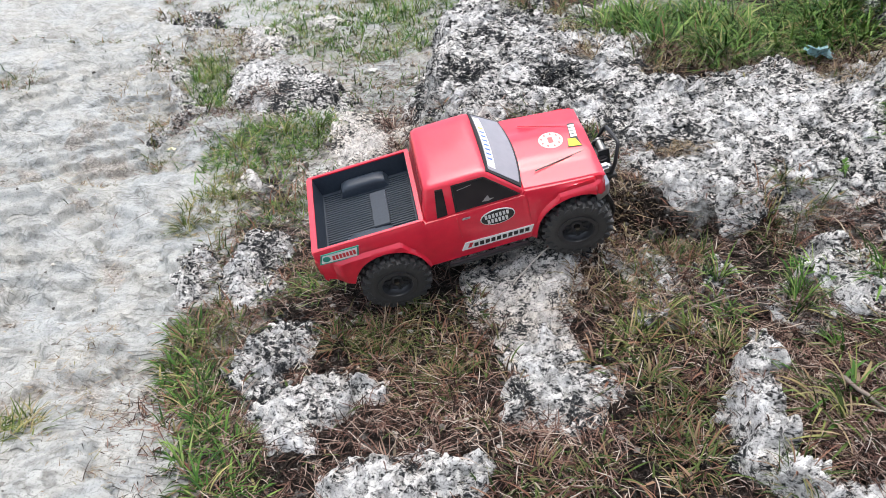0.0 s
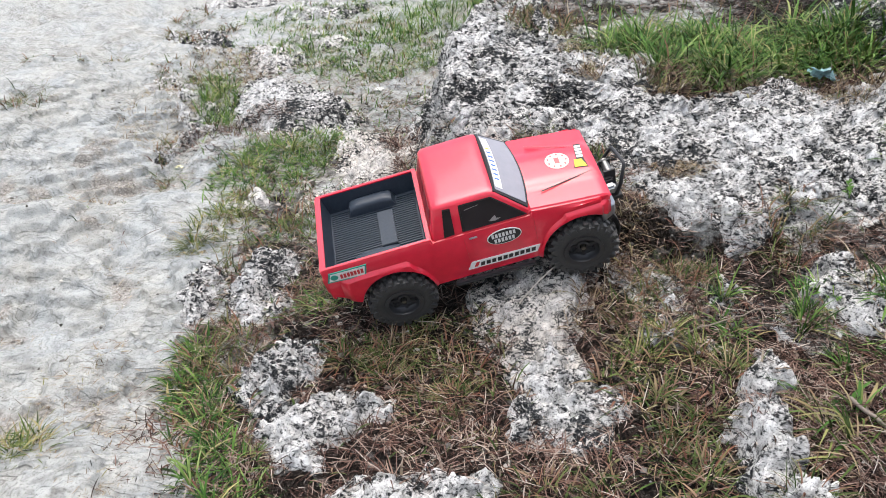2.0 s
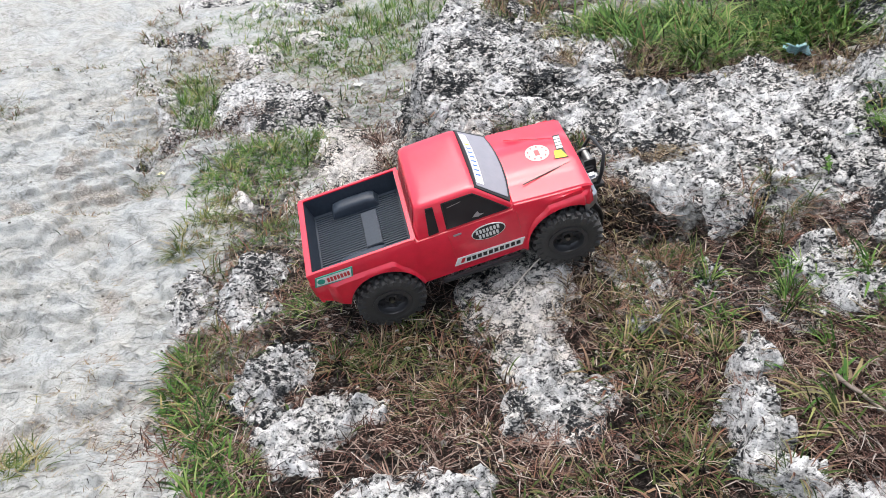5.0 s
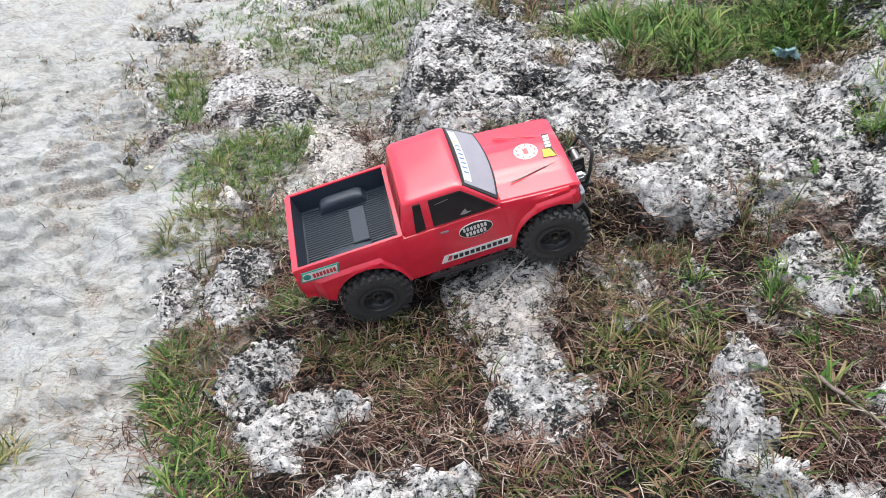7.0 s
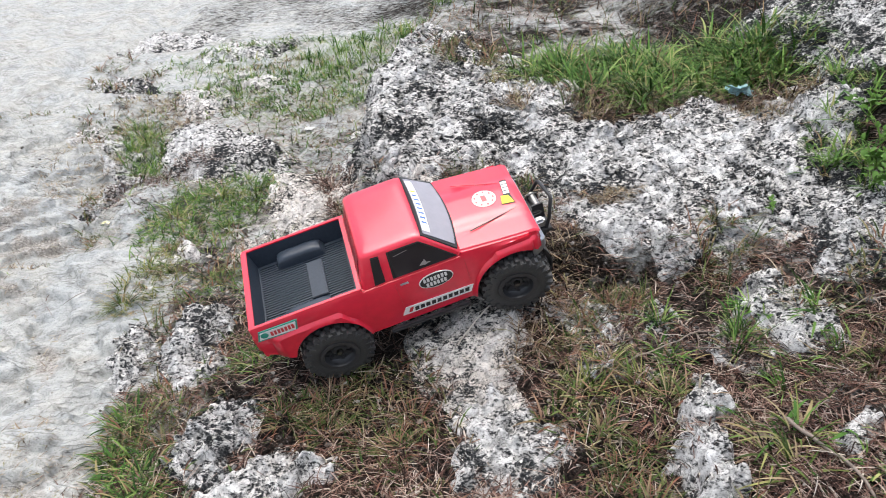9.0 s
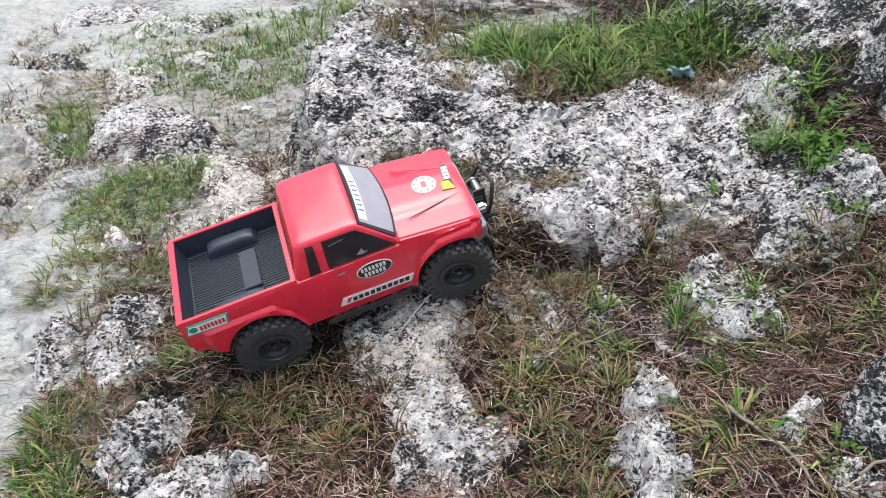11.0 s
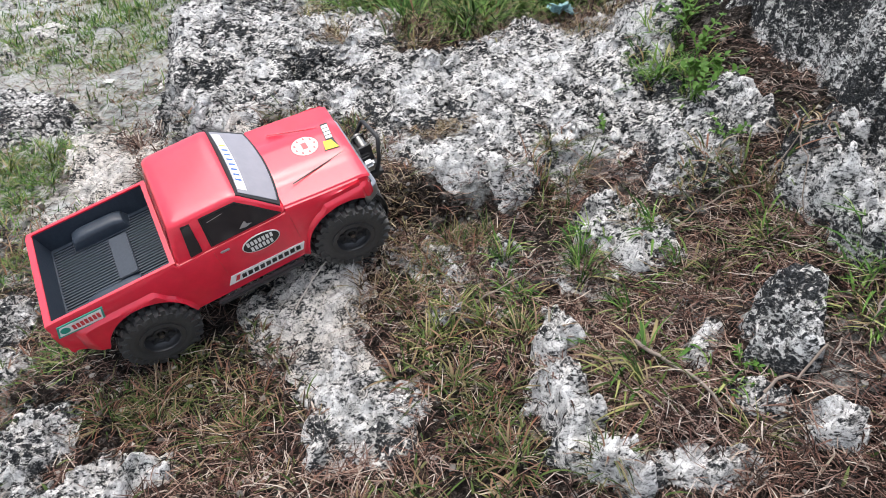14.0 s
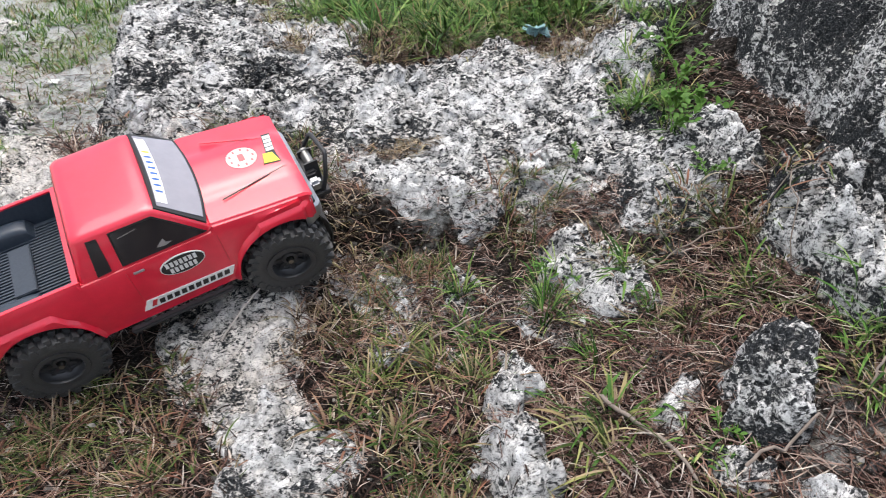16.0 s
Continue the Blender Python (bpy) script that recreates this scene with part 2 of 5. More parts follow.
def stone_colour(nodes, links, coord, lichen, warm, worn=False, fineness=1.0):
    """Pale limestone with black lichen: the colour and the height for relief."""
    if fineness != 1.0:
        size = nodes.new("ShaderNodeMapping")
        size.inputs["Scale"].default_value = (fineness, fineness, fineness)
        links.new(coord, size.inputs["Vector"])
        coord = size.outputs["Vector"]
    big = noise_node(nodes, links, coord, 6.5, 4, 0.6, 0.8)
    mid = noise_node(nodes, links, coord, 32.0, 8, 0.72, 0.8)
    fine = noise_node(nodes, links, coord, 260.0, 4, 0.7)
    pale = ramp(nodes, [(0.30, (0.27, 0.275, 0.275)), (0.40, (0.38, 0.388, 0.386)), (0.50, (0.465, 0.475, 0.472)), (0.72, (0.56, 0.57, 0.565))] if worn else [(0.33, (0.24, 0.24, 0.235)), (0.43, (0.50, 0.495, 0.485)), (0.52, (0.74, 0.735, 0.72)), (0.70, (0.87, 0.865, 0.85))])
    links.new(mid.outputs["Fac"], pale.inputs["Fac"])
    tint = ramp(nodes, [(0.35, (0.90 + 0.07 * warm, 0.92, 0.95 - 0.07 * warm)), (0.65, (1.0, 0.97 - 0.05 * warm, 0.94 - 0.12 * warm))])
    links.new(big.outputs["Fac"], tint.inputs["Fac"])
    colour = mix_node(nodes, links, 1.0, pale.outputs["Color"], tint.outputs["Color"], "MULTIPLY")
    speck = ramp(nodes, [(0.38, (0.66, 0.66, 0.65) if worn else (0.50, 0.495, 0.49)), (0.47, (1.0, 1.0, 1.0))])
    links.new(fine.outputs["Fac"], speck.inputs["Fac"])
    colour = mix_node(nodes, links, 1.0, colour, speck.outputs["Color"], "MULTIPLY")
    grain = nodes.new("ShaderNodeMapping")
    grain.inputs["Scale"].default_value = (0.72, 1.15, 1.5)
    links.new(coord, grain.inputs["Vector"])
    grain = grain.outputs["Vector"]
    wash_n = noise_node(nodes, links, grain, 30.0, 6, 0.66, 0.6)
    wash = ramp(nodes, [(0.46 - 0.18 * lichen, (1, 1, 1)), (0.58 - 0.18 * lichen, (0.88, 0.89, 0.885)), (0.72 - 0.18 * lichen, (0.50, 0.52, 0.515))])
    links.new(wash_n.outputs["Fac"], wash.inputs["Fac"])
    colour = mix_node(nodes, links, 0.3 if worn else min(0.75, 0.15 + lichen), colour, wash.outputs["Color"], "MULTIPLY")
    blots = noise_node(nodes, links, grain, 62.0, 5, 0.60, 1.0)
    holes = nodes.new("ShaderNodeTexVoronoi")
    holes.inputs["Scale"].default_value = 120.0
    shift = noise_node(nodes, links, grain, 70.0, 3, 0.6)
    moved = nodes.new("ShaderNodeVectorMath")
    moved.operation = "MULTIPLY_ADD"
    links.new(shift.outputs["Color"], moved.inputs[0])
    moved.inputs[1].default_value = (0.022, 0.022, 0.022)
    links.new(grain, moved.inputs[2])
    links.new(moved.outputs[0], holes.inputs["Vector"])
    dots = nodes.new("ShaderNodeMath")
    dots.operation = "SUBTRACT"
    dots.inputs[0].default_value = 0.92
    links.new(holes.outputs["Distance"], dots.inputs[1])
    patch = nodes.new("ShaderNodeMath")
    patch.operation = "MULTIPLY_ADD"
    links.new(big.outputs["Fac"], patch.inputs[0])
    patch.inputs[1].default_value = 1.05
    links.new(blots.outputs["Fac"], patch.inputs[2])
    both = nodes.new("ShaderNodeMath")
    both.operation = "MULTIPLY_ADD"
    links.new(dots.outputs[0], both.inputs[0])
    both.inputs[1].default_value = 0.27
    links.new(patch.outputs[0], both.inputs[2])
    ragged_n = noise_node(nodes, links, grain, 210.0, 5, 0.7, 0.9)
    ragged = nodes.new("ShaderNodeMath")
    ragged.operation = "MULTIPLY_ADD"
    links.new(ragged_n.outputs["Fac"], ragged.inputs[0])
    ragged.inputs[1].default_value = 0.62
    links.new(both.outputs[0], ragged.inputs[2])
    both = ragged
    at = 1.84 if worn else 1.585 - 0.25 * lichen - 0.32 * max(0.0, lichen - 0.45)
    spread = nodes.new("ShaderNodeMapRange")
    spread.inputs[1].default_value, spread.inputs[2].default_value = at - 0.060, at + 0.095
    links.new(both.outputs[0], spread.inputs[0])
    dark = ramp(nodes, [(0.38, (0.007, 0.008, 0.009)), (0.54, (0.026, 0.028, 0.030)), (0.67, (0.10, 0.104, 0.108))])
    links.new(fine.outputs["Fac"], dark.inputs["Fac"])
    colour = mix_node(nodes, links, spread.outputs[0], colour, dark.outputs["Color"])
    relief = mix_node(nodes, links, 0.35, mid.outputs["Fac"], fine.outputs["Fac"])
    return colour, relief


def stone(name, lichen, warm=0.3, strength=0.9, fineness=1.0):
    m, nodes, links, bsdf = material(name)
    coord = nodes.new("ShaderNodeTexCoord").outputs["Object"]
    colour, relief = stone_colour(nodes, links, coord, lichen, warm, False, fineness)
    links.new(colour, bsdf.inputs["Base Color"])
    bsdf.inputs["Roughness"].default_value = 0.9
    bsdf.inputs["Specular IOR Level"].default_value = 0.1
    b = nodes.new("ShaderNodeBump")
    b.inputs["Strength"].default_value, b.inputs["Distance"].default_value = strength, 0.008
    links.new(relief, b.inputs["Height"])
    links.new(b.outputs["Normal"], bsdf.inputs["Normal"])
    return m


def ground_material():
    m, nodes, links, bsdf = material("ground")
    coord = nodes.new("ShaderNodeTexCoord").outputs["Object"]
    colour, relief = stone_colour(nodes, links, coord, 0.03, 0.20, True)
    drawn = nodes.new("ShaderNodeMapping")
    drawn.inputs["Scale"].default_value = (0.60, 1.35, 1.0)
    drawn.inputs["Rotation"].default_value = (0, 0, 0.12)
    links.new(coord, drawn.inputs["Vector"])
    drawn = drawn.outputs["Vector"]
    dirt_n = noise_node(nodes, links, drawn, 10.0, 7, 0.7, 0.9)
    dirt = ramp(nodes, [(0.34, (0.70, 0.70, 0.67)), (0.45, (0.86, 0.87, 0.85)), (0.60, (0.95, 0.965, 0.95))])
    links.new(dirt_n.outputs["Fac"], dirt.inputs["Fac"])
    colour = mix_node(nodes, links, 1.0, colour, dirt.outputs["Color"], "MULTIPLY")
    plate_n = noise_node(nodes, links, drawn, 6.5, 4, 0.52, 0.4)
    where_n = noise_node(nodes, links, coord, 9.0, 4, 0.65)
    where = ramp(nodes, [(0.44, (0.05, 0.05, 0.05)), (0.60, (0.95, 0.95, 0.95))])
    links.new(where_n.outputs["Fac"], where.inputs["Fac"])
    # flat plates, each with a short steep rim; lines paint its dirt and shade
    stops, lines, level = [(0.0, (0, 0, 0))], [(0.0, (1, 1, 1))], 0.0
    for rim in (0.36, 0.42, 0.465, 0.51, 0.56, 0.62):
        stops += [(rim, (level + 0.03,) * 3), (rim + 0.007, (level + 0.15,) * 3)]
        lines += [(rim - 0.012, (1, 1, 1)), (rim + 0.001, (0.56, 0.55, 0.53)), (rim + 0.010, (1, 1, 1))]
        level += 0.15
    plate_h, rim_dirt_shade = ramp(nodes, stops), ramp(nodes, lines)
    links.new(plate_n.outputs["Fac"], plate_h.inputs["Fac"])
    links.new(plate_n.outputs["Fac"], rim_dirt_shade.inputs["Fac"])
    colour = mix_node(nodes, links, where.outputs["Color"], colour, rim_dirt_shade.outputs["Color"], "MULTIPLY")
    relief = mix_node(nodes, links, 0.72, relief, plate_h.outputs["Color"])
    sand_n = noise_node(nodes, links, coord, 150.0, 6, 0.75, 0.8)
    sand = ramp(nodes, [(0.36, (0.075, 0.066, 0.055)), (0.47, (0.23, 0.21, 0.185)), (0.58, (0.40, 0.375, 0.345)), (0.68, (0.60, 0.585, 0.56))])
    links.new(sand_n.outputs["Fac"], sand.inputs["Fac"])
    hollow = nodes.new("ShaderNodeAttribute")
    hollow.attribute_name = "grit"
    lie = nodes.new("ShaderNodeMath")
    lie.operation = "MULTIPLY_ADD"
    links.new(dirt_n.outputs["Fac"], lie.inputs[0])
    lie.inputs[1].default_value = -1.2
    links.new(hollow.outputs["Fac"], lie.inputs[2])
    lying = nodes.new("ShaderNodeMapRange")
    lying.inputs[1].default_value, lying.inputs[2].default_value, lying.inputs[4].default_value = -0.30, 0.25, 0.85
    links.new(lie.outputs[0], lying.inputs[0])
    colour = mix_node(nodes, links, lying.outputs[0], colour, sand.outputs["Color"])
    soil_n = noise_node(nodes, links, coord, 90.0, 6, 0.75, 0.8)
    soil = ramp(nodes, [(0.41, (0.006, 0.005, 0.004)), (0.51, (0.020, 0.016, 0.013)), (0.60, (0.085, 0.069, 0.060)), (0.70, (0.42, 0.40, 0.38))])
    links.new(soil_n.outputs["Fac"], soil.inputs["Fac"])
    mask = nodes.new("ShaderNodeAttribute")
    mask.attribute_name = "bare_rock"
    fac = nodes.new("ShaderNodeMath")
    fac.operation = "MULTIPLY_ADD"
    edge = noise_node(nodes, links, coord, 28.0, 6, 0.7)
    links.new(edge.outputs["Fac"], fac.inputs[0])
    fac.inputs[1].default_value = 1.6
    links.new(mask.outputs["Fac"], fac.inputs[2])
    cut = nodes.new("ShaderNodeMapRange")
    cut.inputs[1].default_value, cut.inputs[2].default_value = 1.05, 1.45
    links.new(fac.outputs[0], cut.inputs[0])
    links.new(mix_node(nodes, links, cut.outputs[0], soil.outputs["Color"], colour), bsdf.inputs["Base Color"])
    bsdf.inputs["Roughness"].default_value = 0.92
    bsdf.inputs["Specular IOR Level"].default_value = 0.1
    b = nodes.new("ShaderNodeBump")
    b.inputs["Strength"].default_value, b.inputs["Distance"].default_value = 1.0, 0.024
    links.new(mix_node(nodes, links, cut.outputs[0], soil_n.outputs["Fac"], relief), b.inputs["Height"])
    links.new(b.outputs["Normal"], bsdf.inputs["Normal"])
    return m


def leaf(name, stops, rough=0.55):
    """Blades, each of its own shade."""
    m, nodes, links, bsdf = material(name)
    geo = nodes.new("ShaderNodeNewGeometry")
    r = ramp(nodes, stops)
    links.new(geo.outputs["Random Per Island"], r.inputs["Fac"])
    coord = nodes.new("ShaderNodeTexCoord").outputs["Object"]
    n = noise_node(nodes, links, coord, 14.0, 3)
    shade = ramp(nodes, [(0.3, (0.75, 0.75, 0.75)), (0.7, (1.15, 1.1, 1.0))])
    links.new(n.outputs["Fac"], shade.inputs["Fac"])
    links.new(mix_node(nodes, links, 1.0, r.outputs["Color"], shade.outputs["Color"], "MULTIPLY"), bsdf.inputs["Base Color"])
    bsdf.inputs["Roughness"].default_value = rough
    bsdf.inputs["Specular IOR Level"].default_value = 0.1
    return m


def plain(name, colour, rough=0.5, metal=0.0, grain=0.0, coat=0.0, scale=60.0, ior=1.5):
    """A made surface with slight dust and wear."""
    m, nodes, links, bsdf = material(name)
    coord = nodes.new("ShaderNodeTexCoord").outputs["Object"]
    n = noise_node(nodes, links, coord, scale, 5, 0.65)
    lo, hi = tuple(c * 0.86 for c in colour), tuple(min(1, c * 1.1 + 0.004) for c in colour)
    r = ramp(nodes, [(0.3, lo), (0.7, hi)])
    links.new(n.outputs["Fac"], r.inputs["Fac"])
    links.new(r.outputs["Color"], bsdf.inputs["Base Color"])
    rr = nodes.new("ShaderNodeMapRange")
    rr.inputs[3].default_value, rr.inputs[4].default_value = max(0.02, rough - 0.06), min(1, rough + 0.1)
    links.new(n.outputs["Fac"], rr.inputs[0])
    links.new(rr.outputs[0], bsdf.inputs["Roughness"])
    bsdf.inputs["Metallic"].default_value = metal
    bsdf.inputs["IOR"].default_value = ior
    bsdf.inputs["Coat Weight"].default_value = coat
    bsdf.inputs["Coat Roughness"].default_value = 0.12
    if grain:
        b = nodes.new("ShaderNodeBump")
        b.inputs["Strength"].default_value, b.inputs["Distance"].default_value = grain, 0.001
        links.new(n.outputs["Fac"], b.inputs["Height"])
        links.new(b.outputs["Normal"], bsdf.inputs["Normal"])
    return m


GROUND = ground_material()
GREEN = leaf("green_grass", [(0.0, (0.014, 0.038, 0.010)), (0.38, (0.056, 0.132, 0.028)), (0.68, (0.128, 0.224, 0.052)), (0.86, (0.21, 0.285, 0.098)), (0.93, (0.32, 0.28, 0.14)), (1.0, (0.14, 0.078, 0.05))], 0.6)
LIME = leaf("yellow_green_grass", [(0.0, (0.020, 0.034, 0.010)), (0.28, (0.075, 0.115, 0.030)), (0.55, (0.150, 0.185, 0.056)), (0.75, (0.25, 0.24, 0.105)), (0.90, (0.36, 0.30, 0.19)), (1.0, (0.13, 0.070, 0.045))], 0.6)
OLIVE = leaf("olive_grass", [(0.0, (0.010, 0.022, 0.003)), (0.15, (0.045, 0.082, 0.021)), (0.33, (0.10, 0.140, 0.046)), (0.46, (0.150, 0.140, 0.066)), (0.60, (0.25, 0.165, 0.118)), (0.78, (0.17, 0.076, 0.052)), (0.90, (0.030, 0.018, 0.013)), (1.0, (0.43, 0.38, 0.30))], 0.6)
DRY = leaf("dry_grass", [(0.0, (0.008, 0.006, 0.005)), (0.32, (0.030, 0.018, 0.014)), (0.48, (0.105, 0.056, 0.047)), (0.70, (0.20, 0.130, 0.108)), (0.90, (0.31, 0.250, 0.220)), (1.0, (0.48, 0.44, 0.40))], 0.7)
STRAW = leaf("straw", [(0.0, (0.020, 0.014, 0.009)), (0.3, (0.14, 0.095, 0.055)), (0.6, (0.29, 0.222, 0.152)), (0.85, (0.42, 0.355, 0.265)), (1.0, (0.16, 0.17, 0.045))], 0.7)
WEED = leaf("weed_leaf", [(0.0, (0.045, 0.110, 0.022)), (0.6, (0.10, 0.20, 0.040)), (1.0, (0.20, 0.29, 0.08))], 0.4)
STALK = plain("bleached_stalk", (0.42, 0.38, 0.33), 0.8, grain=0.4, scale=160)
TWIG = plain("twig", (0.21, 0.17, 0.14), 0.85, grain=0.5, scale=160)

# ---------------------------------------------------------------- mesh helpers
def mesh_object(name, verts, faces, mat, smooth=True):
    me = bpy.data.meshes.new(name)
    me.from_pydata(verts, [], faces)
    if smooth:
        me.polygons.foreach_set("use_smooth", [True] * len(me.polygons))
    me.materials.append(mat)
    me.update()
    return new(name, me)


def grid_faces(nx, ny, keep=None):
    i, j = np.meshgrid(np.arange(nx - 1), np.arange(ny - 1), indexing="ij")
    a = (i * ny + j).ravel()
    f = np.stack([a, a + ny, a + ny + 1, a + 1], 1)
    return f if keep is None else f[keep]


# ---------------------------------------------------------------- ground
def axis(lo, hi, fine, far, grow=1.08):
    """Even steps from lo to hi, then wider and wider ones out to far."""
    mid = list(np.arange(lo, hi, fine))
    out, d = [], fine
    x = mid[-1]
    while x < far:
        d *= grow
        x += d
        out.append(x)
    back, d, x = [], fine, lo
    while x > -far:
        d *= grow
        x -= d
        back.append(x)
    return np.array(back[::-1] + mid + out)


def build_ground():
    xs, ys = axis(-1.45, 1.2, 0.0048, 900), axis(0.4, 2.5, 0.0048, 900)
    x, y = np.meshgrid(xs, ys, indexing="ij")
    z = ground_height(x, y)
    base, w = footing(x, y), warp(x, y)
    for _, _, _, lobes in ROCKS:
        r = rise(x, y, lobes, w)
        z = np.where(r > 0.006, np.minimum(z, base - np.clip(2.4 * r, 0.010, 0.055)), z)
    verts = np.stack([x.ravel(), y.ravel(), z.ravel()], 1)
    ob = mesh_object("ground", verts.tolist(), grid_faces(len(xs), len(ys)).tolist(), GROUND)
    close = 1 - step(np.hypot(x - 0.1, y - 1.5), 1.8, 3.2)
    bare = np.clip(track(x, y) * (0.95 + 0.2 * fbm(x, y, 0.4, 3, 71)), 0, 1) + 0.14
    far_gap = step(y, 1.25, 1.6) * (1 - step(x, 0.1, 0.3)) * (0.40 + 0.28 * close * fbm(x, y, 0.2, 3, 83)) + 0.22 * step(y, 1.9, 2.4) * (1 - step(x, -0.3, 0.0))
    bits = close * (1 - step(x, 0.85, 1.0)) * step(x, 0.38, 0.5) * step(y, 0.45, 0.6) * (0.08 + 0.42 * fbm(x, y, 0.11, 3, 91))
    rubble = 0.42 * np.exp(-((x - track_rim(y) - 0.03) / 0.11) ** 2) * close * (0.75 + 0.5 * fbm(x, y, 0.09, 3, 97))
    seen = step(y, 0.15, 0.45) * (1 - step(x, 1.15, 1.6)) * (1 - step(y, 2.3, 3.0))
    away = (1 - seen) * (0.44 + 0.30 * fbm(x, y, 0.7, 3, 93))
    att = ob.data.attributes.new("bare_rock", "FLOAT", "POINT")
    att.data.foreach_set("value", np.clip(bare + close * far_gap + bits + rubble + away, 0, 1).ravel().astype(np.float32))
    # grit and straw dust gather in the hollows of the track
    rel = plates(x, y) / 0.045
    grit = close * step(0.8 * fbm(x, y, 0.10, 4, 95) - 0.25 * rel, 0.30, 1.1)
    att = ob.data.attributes.new("grit", "FLOAT", "POINT")
    att.data.foreach_set("value", grit.ravel().astype(np.float32))
    tagged(ob, "pale worn limestone track and soil bank with dead stems", "ground", kind="structure")


build_ground()


def cleft(x, y):
    """Short dark clefts across the ledge."""
    deep = np.zeros(np.shape(x))
    wx, wy = warp(x, y)
    for ax, ay, bx, by, w in ((0.268, 1.735, 0.252, 1.635, 0.011), (0.298, 1.605, 0.262, 1.550, 0.012), (0.33, 1.70, 0.36, 1.69, 0.007), (0.62, 1.70, 0.60, 1.60, 0.010)):
        u = np.clip(((wx - ax) * (bx - ax) + (wy - ay) * (by - ay)) / ((bx - ax) ** 2 + (by - ay) ** 2), 0, 1)
        d = np.hypot(wx - ax - u * (bx - ax), wy - ay - u * (by - ay))
        deep = np.maximum(deep, np.exp(-(d / w) ** 2))
    return deep


def build_rock(name, label, lichen, lobes, mat):
    x0 = min(l[0] - l[2] for l in lobes) - 0.05
    x1 = max(l[0] + l[2] for l in lobes) + 0.05
    y0 = min(l[1] - l[2] for l in lobes) - 0.05
    y1 = max(l[1] + l[2] for l in lobes) + 0.05
    cell = 0.0026 if (x1 - x0) * (y1 - y0) < 0.2 else 0.0042
    xs, ys = np.arange(x0, x1, cell), np.arange(y0, y1, cell)
    x, y = np.meshgrid(xs, ys, indexing="ij")
    r = rise(x, y, lobes)
    body = step(r, -0.004, 0.012)
    p1, p2 = pits(x, y, 0.034, 3), pits(x, y, 0.014, 8)
    mask = step(fbm(x, y, 0.10, 2, 13), -0.35, 0.35)
    depth = 0.005 + 0.020 * lichen
    relief = 0.016 * fbm(x, y, 0.075, 3, 19) - 0.016 * np.abs(fbm(x, y, 0.045, 3, 37)) + 0.006 * fbm(x, y, 0.016, 3, 29) + 0.004
    relief = relief - mask * depth * (1 - step(p1, 0.12, 0.55)) - 0.5 * depth * (1 - step(p2, 0.15, 0.5))
    if max(l[5] for l in lobes) > 0.07:
        relief = 1.5 * relief + 0.046 * fbm(x, y, 0.13, 3, 43) - 0.028 * np.abs(fbm(x, y, 0.06, 3, 45))
    if len(lobes) > 4:
        relief = relief + 0.022 * fbm(x, y * 1.3, 0.17, 3, 41) - 0.034 * cleft(x, y)
    z = footing(x, y) + r + body * relief
    gx, gy = np.gradient(z, cell)
    steep = step(np.hypot(gx, gy), 0.9, 2.2) * (1.0 if len(lobes) > 4 else 0.25)
    px = x + steep * (0.016 * fbm(z, y, 0.035, 3, 53) + 0.008 * fbm(z, y, 0.012, 2, 57))
    py = y + steep * (0.016 * fbm(z + 5, x, 0.035, 3, 59))
    cz = float(np.median(z))
    cx, cy = 0.5 * (x0 + x1), 0.5 * (y0 + y1)
    inside = r > -0.018
    keep = (inside[:-1, :-1] | inside[1:, :-1] | inside[:-1, 1:] | inside[1:, 1:]).ravel()
    xyz = np.stack([px.ravel() - cx, py.ravel() - cy, z.ravel() - cz], 1)
    if len(lobes) < 3:
        groups, names = [keep], [name]
    else:
        near = np.stack([bump(x[:-1, :-1], y[:-1, :-1], *l[:5]) for l in lobes]).argmax(0).ravel()
        groups = [keep & (near == k) for k in range(len(lobes))]
        names = ["rock_mass"] * len(lobes)
    obs = []
    for part_name, g in zip(names, groups):
        if g.sum() < 20:
            continue
        used, f = np.unique(grid_faces(len(xs), len(ys), g), return_inverse=True)
        obs.append(mesh_object(part_name, xyz[used].tolist(), f.reshape(-1, 4).tolist(), mat))
    if len(lobes) < 3:
        ob = obs[0]
    else:
        ob = new(name)
        for o in obs:
            o.parent = ob
    ob.location = (cx, cy, cz)
    tagged(ob, label, "rock", "limestone outcrops")


STONES = {}
for name, label, lichen, lobes in ROCKS:
    slab = "slab" in label
    key = (round(lichen, 1), slab)
    if key not in STONES:
        tone = ("pale", "clean", "grey", "mottled", "pitted", "lichened", "dim", "dark", "sooty", "black")[int(round(key[0] * 10)) % 10]
        STONES[key] = stone("limestone_" + ("gritty_" if slab else "") + tone, key[0], 0.8 if slab else 0.45 if key[0] < 0.35 else 0.25, 0.9, 1.7 if slab else 1.15)
    build_rock(name, label, lichen, lobes, STONES[key])


